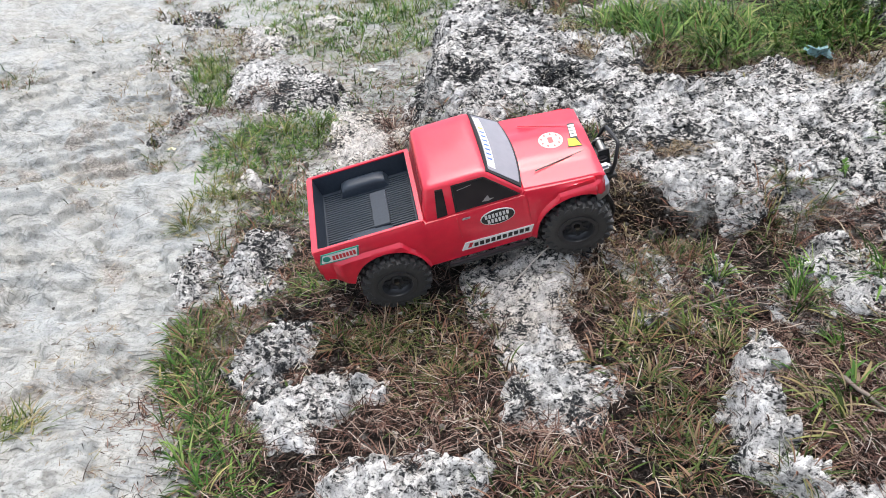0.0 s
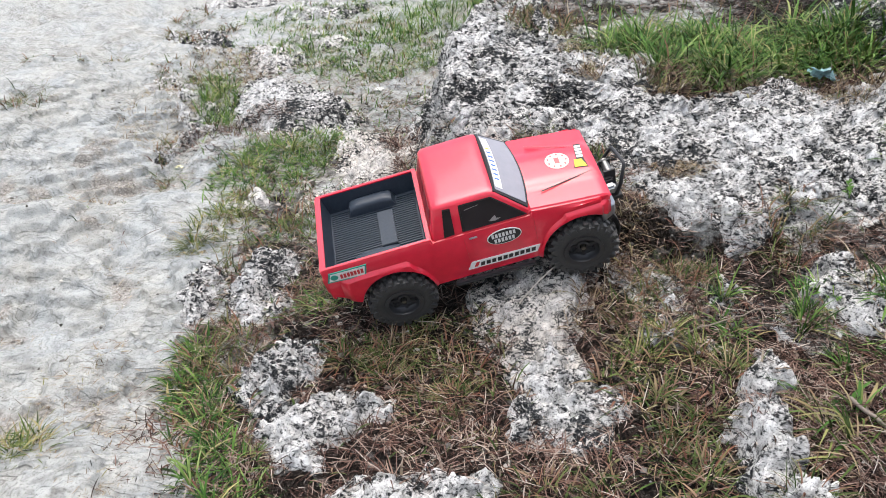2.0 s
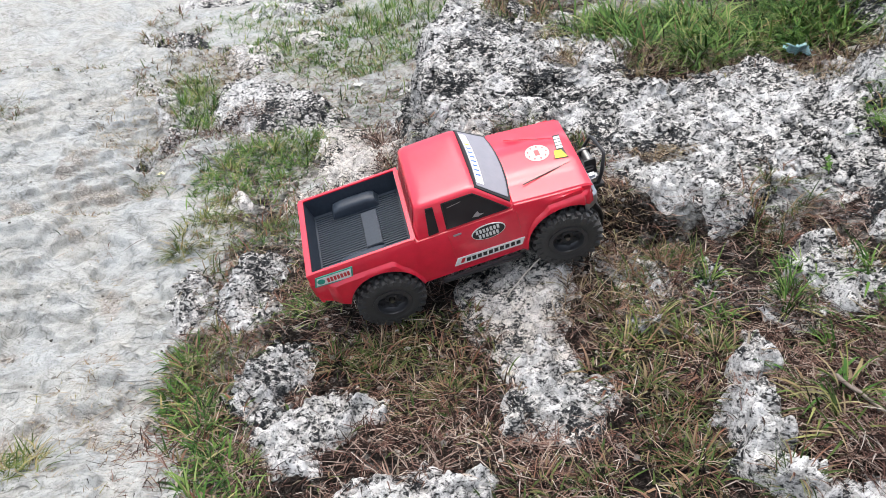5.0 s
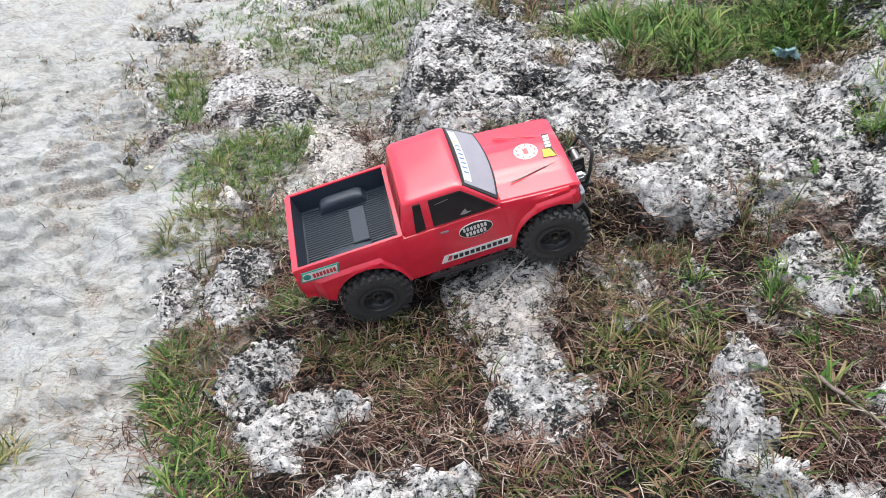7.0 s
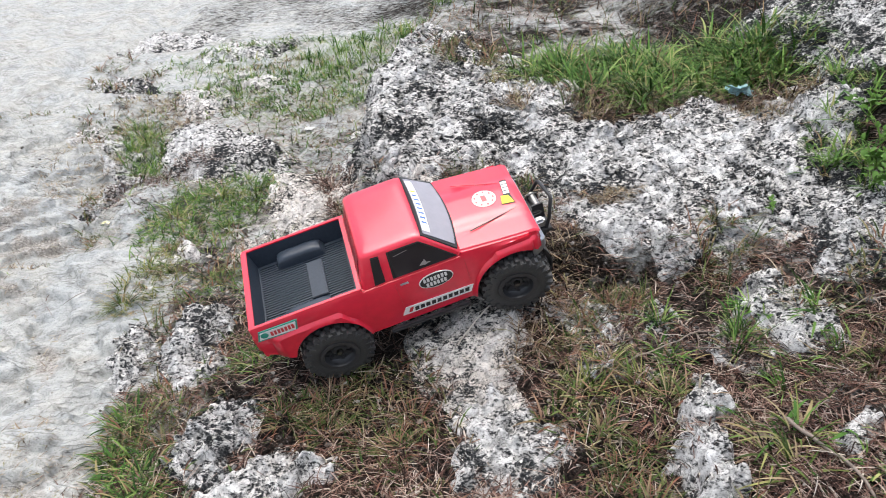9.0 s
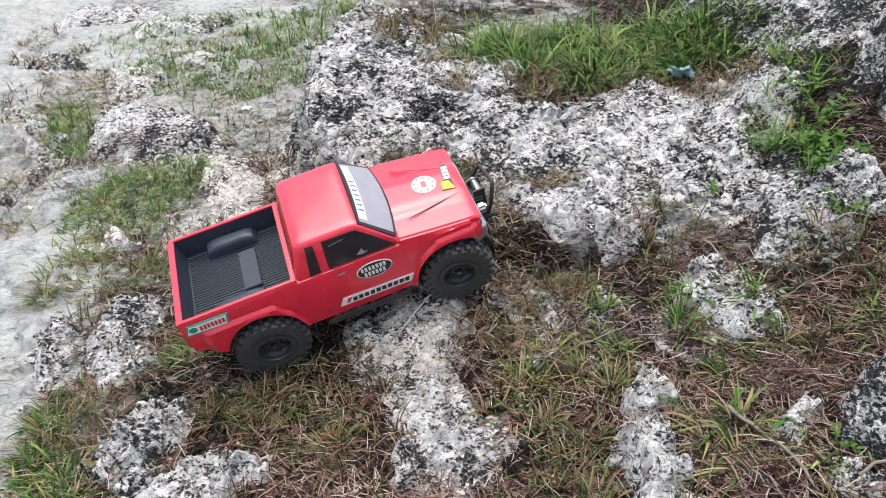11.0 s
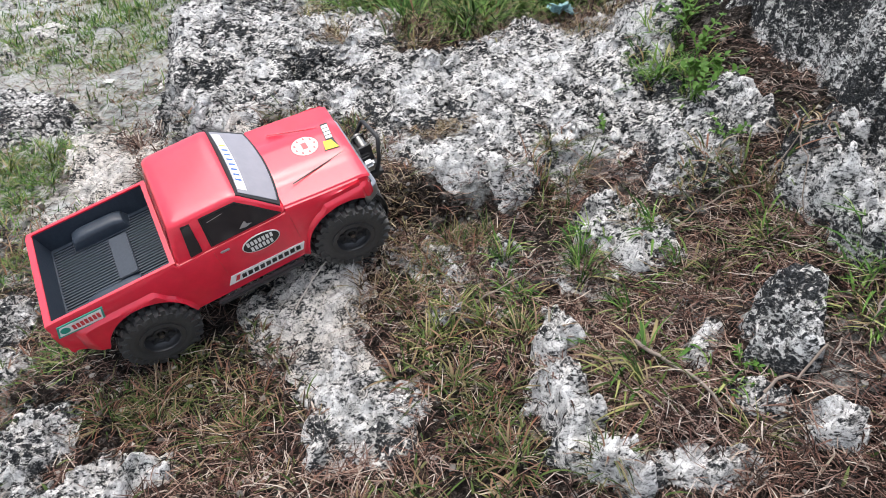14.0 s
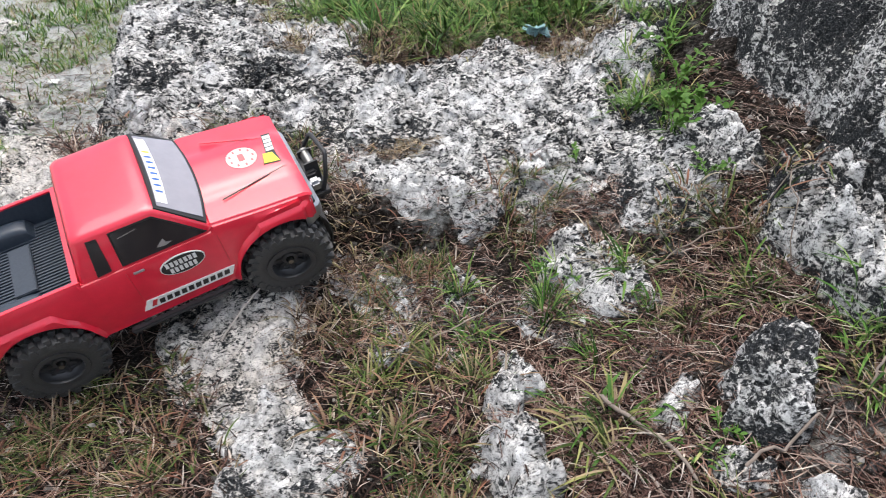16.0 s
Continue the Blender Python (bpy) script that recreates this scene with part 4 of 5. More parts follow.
def fallen(name, label, ax, ay, bx, by, radius, mat, seed, arch=0.01, wander=0.012):
    r = np.random.default_rng(seed)
    s = np.linspace(0, 1, 14)
    x = ax + (bx - ax) * s + wander * np.cumsum(r.normal(0, 0.3, 14))
    y = ay + (by - ay) * s + wander * np.cumsum(r.normal(0, 0.3, 14))
    z = surface(x, y) + radius + arch * np.sin(s * math.pi) + 0.004
    tagged(tube(name, list(zip(x, y, z)), radius, mat), label, "twig", "fallen twigs")


fallen("twig", "grey dead twig across the dead stems", 0.61, 0.79, 0.655, 0.625, 0.0032, TWIG, 1)
fallen("twig", "thin pale root beside the small stones", 0.70, 0.600, 0.83, 0.615, 0.0022, TWIG, 2, 0.012)
fallen("twig", "bleached stalk beside the front wheel", 0.175, 1.045, 0.300, 1.125, 0.0016, STALK, 3, 0.022, 0.004)
fallen("twig", "thin hanging root on the dark wall", 1.0, 1.05, 0.93, 0.86, 0.0016, TWIG, 4, 0.03)
fallen("twig", "thin curved dead vine on the bank", 0.44, 0.95, 0.66, 1.02, 0.0013, TWIG, 5, 0.02)
fallen("twig", "thin curved dead vine under the wall", 0.78, 0.95, 0.98, 0.90, 0.0013, TWIG, 6, 0.02)
fallen("twig", "straw-coloured stem on the bank", 0.86, 0.62, 0.96, 0.72, 0.0016, TWIG, 7, 0.02)

# ---------------------------------------------------------------- toy truck
RED = plain("red_paint", (0.67, 0.010, 0.038), 0.32, coat=0.9, scale=25, ior=1.48)
LINER = plain("black_liner", (0.025, 0.035, 0.050), 0.36, grain=0.3, scale=220, ior=1.42)
RUBBER = plain("tyre_rubber", (0.042, 0.042, 0.042), 0.50, grain=0.5, scale=260)
RIM = plain("black_rim", (0.040, 0.040, 0.042), 0.30)
BLACK = plain("black_plastic", (0.02, 0.02, 0.022), 0.45)
CHROME = plain("dull_chrome", (0.42, 0.43, 0.45), 0.32, metal=0.9)
STEEL = plain("bolt_steel", (0.34, 0.33, 0.31), 0.35, metal=1.0)
PANE = plain("smoked_glass", (0.020, 0.018, 0.020), 0.06, scale=12)
# the pale grey base puts the sky's reflection into the windscreen's colour
SHIELD = plain("windscreen_sky_grey", (0.30, 0.29, 0.32), 0.08, scale=12, ior=1.5, coat=0.3)
WHITE = plain("white_vinyl", (0.72, 0.72, 0.70), 0.45)
PINK = plain("faded_vinyl", (0.72, 0.50, 0.46), 0.45)
FADED = plain("faded_red", (0.55, 0.12, 0.12), 0.45)
INK = plain("black_vinyl", (0.012, 0.012, 0.012), 0.45)
YELLOW = plain("yellow_vinyl", (0.70, 0.55, 0.03), 0.45)
TEAL = plain("green_vinyl", (0.02, 0.26, 0.19), 0.45)
SCARLET = plain("red_vinyl", (0.55, 0.03, 0.04), 0.45)
BLUE = plain("blue_vinyl", (0.03, 0.12, 0.42), 0.45)
PALE_GREY = plain("mark_grey", (0.26, 0.24, 0.23), 0.5)
# body red darkened in the colour itself, as shade on the barred rear window
SHADED_RED = plain("shaded_red_plastic", (0.22, 0.010, 0.016), 0.4)
LAMP = plain("lamp_lens", (0.6, 0.62, 0.64), 0.12)

truck = new("toy_truck")
truck.matrix_world = pose(-0.0511, 1.137, 0.186, 15.19, -16.165, 8.084) @ Matrix.Diagonal((1.031, 1.031, 1.031, 1))
tagged(truck, "red remote-controlled toy pickup with black bed climbing the bank", "toy truck")
RIGHT = -1


def part(name, bm, mat, parent, label="", smooth=True, bevel=0.0):
    me = bpy.data.meshes.new(name)
    if bevel:
        bmesh.ops.bevel(bm, geom=bm.edges[:], offset=bevel, segments=2, affect="EDGES", clamp_overlap=True)
    bmesh.ops.recalc_face_normals(bm, faces=bm.faces[:])
    bm.to_mesh(me)
    bm.free()
    me.materials.append(mat)
    if smooth:
        me.polygons.foreach_set("use_smooth", [True] * len(me.polygons))
        me.set_sharp_from_angle(angle=radians(35))
    ob = new(name, me)
    ob.parent = parent
    if label:
        ob["label"] = label
    return ob


def box_bm(x0, x1, y0, y1, z0, z1, bm=None):
    bm = bm or bmesh.new()
    m = Matrix.Translation(((x0 + x1) / 2, (y0 + y1) / 2, (z0 + z1) / 2)) @ Matrix.Diagonal((x1 - x0, y1 - y0, z1 - z0, 1))
    bmesh.ops.create_cube(bm, size=1, matrix=m)
    return bm


def plate_bm(corners, thick):
    """A thin plate over corners, which go round; it thickens along their normal."""
    bm = bmesh.new()
    pts = [Vector(c) for c in corners]
    nor = (pts[1] - pts[0]).cross(pts[2] - pts[1]).normalized() * thick
    low, top = [bm.verts.new(p) for p in pts], [bm.verts.new(p + nor) for p in pts]
    n = len(pts)
    bm.faces.new(low[::-1]), bm.faces.new(top)
    for i in range(n):
        bm.faces.new((low[i], low[(i + 1) % n], top[(i + 1) % n], top[i]))
    return bm


def lathe_bm(profile, steps=40, closed=True):
    """Turns (radius, y) pairs about the y axis."""
    bm = bmesh.new()
    rings = []
    for k in range(steps):
        a = 2 * math.pi * k / steps
        rings.append([bm.verts.new((r * math.cos(a), y, r * math.sin(a))) for r, y in profile])
    n = len(profile)
    for k in range(steps):
        p, q = rings[k], rings[(k + 1) % steps]
        for i in range(n if closed else n - 1):
            bm.faces.new((p[i], p[(i + 1) % n], q[(i + 1) % n], q[i]))
    return bm


# outline of the body along its length
def arch(x, centre, radius):
    d = abs(x - centre)
    return math.sqrt(max(0.0, radius * radius - d * d)) if d < radius else -9.0


def skirt(x):
    """Lower edge of the side."""
    z = -0.002
    if x < -0.06:
        z = 0.012 + 0.030 * min(1, (-0.06 - x) / 0.05)
    if x > 0.36:
        z = 0.050
    return max(z, arch(x, -0.002, 0.064), arch(x, 0.320, 0.069))


def shoulder(x):
    """Height of the upper edge of the side."""
    if x < 0.075:
        return 0.105
    if x < 0.245:
        return 0.098
    return 0.106 - 0.016 * (x - 0.245) / 0.13


def flare(x):
    """How far the wheel arch stands out of the side, and the height of its upper edge."""
    if -0.090 < x < 0.066:
        out = min(1, (x + 0.090) / 0.012, (0.066 - x) / 0.006)
        top = 0.0765 - 0.10 * max(0, -0.055 - x) if x < 0.030 else 0.0765 - 1.65 * (x - 0.030)
        return 0.0070 * out, top
    if 0.243 < x < 0.374:
        out = min(1, (x - 0.243) / 0.006, (0.374 - x) / 0.008)
        top = 0.0815 if x > 0.298 else 0.0815 - 1.3 * (0.298 - x)
        return 0.0065 * out, top
    return 0.0, 0.0


def side_bm(sign):
    bm = bmesh.new()
    xs = [-0.108 + 0.0035 * i for i in range(139)]
    rows = []
    for x in xs:
        lo, hi = skirt(x), shoulder(x)
        tuck = 0.004 if x > 0.36 else 0.0
        w = 0.0955 - tuck - 0.05 * max(0, x - 0.30) ** 1.2
        f, top = flare(x)
        top = max(top, lo + 0.010)
        mid = max(lo + 0.45 * (hi - lo), top + 0.006)
        prof = [(w - 0.007, lo + 0.001), (w + f - 0.001, lo), (w + f + 0.001, lo + 0.003), (w + f + 0.0005, top - 0.0045), (w + 0.6 * f + 0.0005, top - 0.001),
                (w + 0.001, top + 0.0015), (w + 0.001, mid), (w + 0.0005, mid + 0.003), (w - 0.0015, hi - 0.005), (w - 0.0035, hi - 0.001), (w - 0.006, hi)]
        rows.append([bm.verts.new((x, sign * y, z)) for y, z in prof])
    for a, b in zip(rows, rows[1:]):
        for i in range(len(a) - 1):
            bm.faces.new((a[i], a[i + 1], b[i + 1], b[i]))
    bm.faces.new(rows[0])
    bm.faces.new(rows[-1][::-1])
    return bm


for sign in (-1, 1):
    part("side_panel", side_bm(sign), RED, truck)


def hood_bm():
    bm = bmesh.new()
    rows = []
    for i in range(16):
        x = 0.236 + 0.141 * i / 15
        z = shoulder(x) + 0.002
        drop = 0.004 * max(0, (x - 0.366) / 0.011) ** 2
        w = 0.0905 - 0.05 * max(0, x - 0.30) ** 1.2
        rows.append([bm.verts.new((x, w * t, z + 0.0045 * (1 - t * t) - drop + (0.0012 if abs(t) < 0.45 else 0) - (0.003 if abs(t) == 1 else 0)))
                     for t in (-1, -0.97, -0.9, -0.62, -0.46, -0.44, -0.2, 0, 0.2, 0.44, 0.46, 0.62, 0.9, 0.97, 1)])
    for a, b in zip(rows, rows[1:]):
        for i in range(len(a) - 1):
            bm.faces.new((a[i], b[i], b[i + 1], a[i + 1]))
    front = [bm.verts.new((v.co.x + 0.001, v.co.y, 0.086)) for v in rows[-1]]
    for i in range(len(front) - 1):
        bm.faces.new((rows[-1][i], front[i], front[i + 1], rows[-1][i + 1]))
    return bm


hood = part("hood", hood_bm(), RED, truck)
# hood creases as thin strips; the near one is painted black as groove shade
for sign in (-1, 1):
    part("hood_crease", plate_bm([(0.2715, sign * 0.0600, 0.1095), (0.2715, sign * 0.0585, 0.1095), (0.366, sign * 0.0300, 0.0970), (0.366, sign * 0.0316, 0.0970)][::sign], 0.0011), INK if sign < 0 else RED, hood, "thin crease strip, groove shade painted black on the near side")

# cab: roof, back wall, sides and screen, with slanted posts
BELT, ROOF = 0.097, 0.1575


def side_y(z):
    return 0.0905 - 0.0135 * (z - BELT) / (ROOF - BELT)


def cab_bm():
    bm = bmesh.new()

    def ring(z, xr, xf, w, r):
        pts = []
        for sx, sy, cx in ((-1, -1, xr), (1, -1, xf), (1, 1, xf), (-1, 1, xr)):
            c = Vector((cx - sx * r, sy * (w - r), z))
            start = {(-1, -1): 180, (1, -1): 270, (1, 1): 0, (-1, 1): 90}[(sx, sy)]
            for k in range(5):
                a = radians(start + 22.5 * k)
                pts.append(bm.verts.new((c.x + r * math.cos(a), c.y + r * math.sin(a), z)))
        return pts
    rings = [ring(BELT - 0.004, 0.0765, 0.2535, 0.0912, 0.006), ring(BELT, 0.0775, 0.2520, 0.0905, 0.006), ring(0.112, 0.0812, 0.2400, 0.0872, 0.007),
             ring(0.152, 0.0915, 0.1985, 0.0785, 0.008), ring(0.1562, 0.0938, 0.1930, 0.0760, 0.010), ring(0.1582, 0.0985, 0.1870, 0.0710, 0.012),
             ring(0.1592, 0.108, 0.1770, 0.0560, 0.014)]
    for a, b in zip(rings, rings[1:]):
        for i in range(len(a)):
            j = (i + 1) % len(a)
            bm.faces.new((a[i], a[j], b[j], b[i]))
    bm.faces.new(rings[-1])
    bm.faces.new(rings[0][::-1])
    return bm


cab = part("cab", cab_bm(), RED, truck)
part("belt_deck", box_bm(0.074, 0.25, -0.0925, 0.0925, 0.090, 0.0985), RED, truck, bevel=0.002)


def screen_point(s, t, out=0.0012):
    """On the windscreen: s from top to bottom, t across."""
    z = 0.1535 - 0.0415 * s
    x = 0.1970 + (0.2400 - 0.1970) * (0.152 - z) / 0.040
    return Vector((x + out * 0.7, t * (0.0735 + 0.010 * s), z + out * 0.7))


def screen_bm(s0, s1, t0, t1, out, thick):
    bm = bmesh.new()
    n = 10
    low, top = [], []
    for i in range(n + 1):
        t = t0 + (t1 - t0) * i / n
        for rows, o in ((low, out), (top, out + thick)):
            rows.append([bm.verts.new(screen_point(s, t, o) + Vector(((0.0030 + 0.0060 * s) * (1 - t * t), 0, 0.0020 * (1 - t * t)))) for s in (s0, s1)])
    for i in range(n):
        bm.faces.new((top[i][0], top[i][1], top[i + 1][1], top[i + 1][0]))
        bm.faces.new((low[i][0], low[i + 1][0], low[i + 1][1], low[i][1]))
        for e in (0, 1):
            bm.faces.new((low[i][e], low[i + 1][e], top[i + 1][e], top[i][e]))
    for i in (0, n):
        bm.faces.new((low[i][0], low[i][1], top[i][1], top[i][0]))
    return bm


frame_ob = part("windscreen", screen_bm(-0.03, 1.04, -1.02, 1.02, -0.003, 0.0045), INK, cab, "windscreen in a black rubber frame")
part("pane", screen_bm(0.04, 0.97, -0.95, 0.95, 0.0015, 0.0008), SHIELD, frame_ob, "windscreen pane, pale grey painted in for the sky's reflection")
part("sticker", screen_bm(0.05, 0.27, -0.86, 0.86, 0.0023, 0.0003), WHITE, frame_ob, "white band sticker with dark bars")
for i in range(8):
    t = -0.62 + 0.15 * i
    part("sticker_bar", screen_bm(0.09, 0.23, t, t + 0.045, 0.0026, 0.0002), BLUE if i < 7 else YELLOW, frame_ob)

for sign in (-1, 1):
    def on_side(x, z, out=0.0):
        return (x, sign * (side_y(z) + out), z)
    for name, poly in (("quarter_window", [(0.1000, 0.1010), (0.1170, 0.1020), (0.1205, 0.1470), (0.1085, 0.1480)]),
                       ("door_window", [(0.1330, 0.1020), (0.2350, 0.1020), (0.2060, 0.1300), (0.1870, 0.1475), (0.1370, 0.1480)])):
        order = poly if sign < 0 else poly[::-1]
        c = Vector((sum(p[0] for p in poly) / len(poly), sum(p[1] for p in poly) / len(poly)))
        grown = [(c.x + (p[0] - c.x) * 1.06, c.y + (p[1] - c.y) * 1.07) for p in order]
        win = part(name, plate_bm([on_side(*p, -0.0015) for p in grown], 0.0030), INK, cab, "side window in a black frame", bevel=0.0004)
        part("pane", plate_bm([on_side(*p, 0.0016) for p in order], 0.0006), PANE, win, "dark smoked pane")
        if name == "door_window":
            # flat pale grey marks laid on the outer face of the door pane
            for bit in ([(0.176, 0.1080), (0.186, 0.1062), (0.196, 0.1090), (0.189, 0.1105), (0.187, 0.1165), (0.182, 0.1130)], [(0.1420, 0.1395), (0.1660, 0.1425), (0.1658, 0.1433), (0.1420, 0.1405)]):
                part("pane_mark", plate_bm([on_side(*p, 0.0022) for p in (bit if sign < 0 else bit[::-1])], 0.0002), PALE_GREY, win, "pale grey flat mark on the outer face of the pane", smooth=False)
    part("door_handle", box_bm(0.137, 0.151, sign * 0.0965 - 0.0012, sign * 0.0965 + 0.0012, 0.0855, 0.0895), CHROME, truck, "small chrome door handle", bevel=0.0008)

# barred window in the back of the cab
for k in range(4):
    y0 = -0.066 + 0.0335 * k
    def on_back(y, z, out=0.0006):
        return (0.0775 + (0.0915 - 0.0775) * (z - BELT) / (0.152 - BELT) - out, y, z)
    part("rear_window", plate_bm([on_back(y0 + 0.0315, 0.1120), on_back(y0, 0.1120), on_back(y0, 0.1460), on_back(y0 + 0.0315, 0.1460)], 0.0008), SHADED_RED, cab, "barred rear window, its red darkened as shade")

# door shut lines, cut as thin dark strips
for sign in (-1, 1):
    for x, z0, z1 in ((0.129, 0.012, 0.094), (0.246, 0.03, 0.094)):
        part("door_seam", box_bm(x, x + 0.0007, sign * 0.0966 - 0.0003, sign * 0.0966 + 0.0003, z0, z1), SCARLET, truck)

# bed
def bed_shell_bm():
    bm = bmesh.new()
    outer = [(-0.108, -0.0920), (0.0775, -0.0920), (0.0775, 0.0920), (-0.108, 0.0920)]
    inner = [(-0.1005, -0.0865), (0.0705, -0.0865), (0.0705, 0.0865), (-0.1005, 0.0865)]
    zs = 0.1058
    o = [bm.verts.new((x, y, zs)) for x, y in outer]
    i = [bm.verts.new((x, y, zs)) for x, y in inner]
    od = [bm.verts.new((x, y, zs - 0.007)) for x, y in outer]
    idn = [bm.verts.new((x, y, zs - 0.004)) for x, y in inner]
    for k in range(4):
        j = (k + 1) % 4
        bm.faces.new((o[k], o[j], i[j], i[k]))
        bm.faces.new((od[k], od[j], o[j], o[k]))
        bm.faces.new((i[k], i[j], idn[j], idn[k]))
    return bm


part("bed_rim", bed_shell_bm(), RED, truck, bevel=0.0006)
part("tailgate", box_bm(-0.1115, -0.1035, -0.0925, 0.0925, 0.030, 0.1045), RED, truck, bevel=0.0025)


def liner_bm():
    bm = bmesh.new()
    z0, z1 = 0.066, 0.1030
    rim = [(-0.1005, -0.0865), (0.0705, -0.0865), (0.0705, 0.0865), (-0.1005, 0.0865)]
    low = [(-0.0945, -0.0810), (0.0650, -0.0810), (0.0650, 0.0810), (-0.0945, 0.0810)]
    a = [bm.verts.new((x, y, z1)) for x, y in rim]
    b = [bm.verts.new((x, y, z0)) for x, y in low]
    for k in range(4):
        j = (k + 1) % 4
        bm.faces.new((a[k], b[k], b[j], a[j]))
    bm.faces.new(b)
    return bm


def well_bm(x0, x1, y0, y1, z0, z1):
    """A moulded hump with rounded shoulders and ends."""
    bm = bmesh.new()
    n = 14
    rows = []
    for i in range(n + 1):
        u = -1 + 2 * i / n
        row = []
        for j in range(n + 1):
            v = -1 + 2 * j / n
            h = (max(0.0, 1 - abs(u) ** 5) * max(0.0, 1 - abs(v) ** 4)) ** 0.45
            row.append(bm.verts.new((x0 + (x1 - x0) * (u + 1) / 2, y0 + (y1 - y0) * (v + 1) / 2, z0 + (z1 - z0) * h)))
        rows.append(row)
    for a, b in zip(rows, rows[1:]):
        for j in range(n):
            bm.faces.new((a[j], b[j], b[j + 1], a[j + 1]))
    return bm


liner = part("bed_liner", liner_bm(), LINER, truck, "black ribbed plastic bed liner")
for i in range(29):
    y = -0.0775 + 0.00535 * i
    part("rib", box_bm(-0.0915, 0.0625, y, y + 0.0026, 0.0655, 0.0682), LINER, liner)
for sign in (-1, 1):
    part("wheel_well", well_bm(-0.060, 0.030, sign * 0.053, sign * 0.0850, 0.066, 0.0885), LINER, liner, "rounded black wheel well")
part("cross_tray", box_bm(-0.008, 0.020, -0.042, 0.042, 0.0665, 0.0735), LINER, liner, "flat black tray across the bed", bevel=0.0012)

# wheels
TYRE_R = 0.0600


def tyre_bm():
    w = 0.0225
    prof = [(0.030, -w + 0.003), (0.034, -w), (0.045, -w - 0.0012), (0.0515, -w + 0.0010), (0.0538, -w + 0.006), (0.0545, 0.0),
            (0.0538, w - 0.006), (0.0525, w - 0.0010), (0.045, w + 0.0012), (0.034, w), (0.030, w - 0.003)]
    return lathe_bm(prof, 48)


def lug_mesh(name, dx, dy, dz):
    """A rubber block with tapered flanks."""
    bm = bmesh.new()
    bmesh.ops.create_cube(bm, size=1, matrix=Matrix.Diagonal((dx, dy, dz, 1)))
    for v in bm.verts:
        if v.co.x > 0:
            v.co.y *= 0.84
            v.co.z *= 0.80
    me = bpy.data.meshes.new(name)
    bm.to_mesh(me)
    bm.free()
    me.materials.append(RUBBER)
    return me


INNER_LUG, OUTER_LUG, SIDE_LUG = lug_mesh("tread_lug", 0.0086, 0.0085, 0.0092), lug_mesh("tread_lug", 0.0086, 0.0105, 0.0092), lug_mesh("side_lug", 0.0085, 0.0030, 0.0070)


def add_lugs(wheel):
    """Four staggered rows of tread and a row on each shoulder."""
    n = 22
    for k in range(n):
        for y, skew, off in ((-0.0165, 0.16, 0.0), (-0.0055, -0.2, 0.5), (0.0055, 0.2, 0.0), (0.0165, -0.16, 0.5)):
            inner = abs(y) < 0.01
            lug = new("tread_lug", INNER_LUG if inner else OUTER_LUG)
            lug.parent = wheel
            lug.matrix_local = Matrix.Rotation(-2 * math.pi * (k + off) / n, 4, "Y") @ Matrix.Translation((0.0572 if inner else 0.0560, y, 0)) @ Matrix.Rotation(skew, 4, "X")
        for sy in (-1, 1):
            lug = new("side_lug", SIDE_LUG)
            lug.parent = wheel
            lug.matrix_local = Matrix.Rotation(-2 * math.pi * (k + 0.25) / n, 4, "Y") @ Matrix.Translation((0.0515, sy * 0.0227, 0))


def rim_bm(s):
    prof = [(0.0335, s * 0.021), (0.0335, s * 0.0175), (0.0300, s * 0.0165), (0.0285, s * 0.010), (0.0250, s * 0.0065), (0.0238, s * 0.0095), (0.0218, s * 0.0095), (0.0205, s * 0.0065), (0.0120, s * 0.0085), (0.0100, s * 0.0120),
            (0.0060, s * 0.0125), (0.0060, -s * 0.018), (0.0335, -s * 0.020)]
    return lathe_bm(prof, 36)


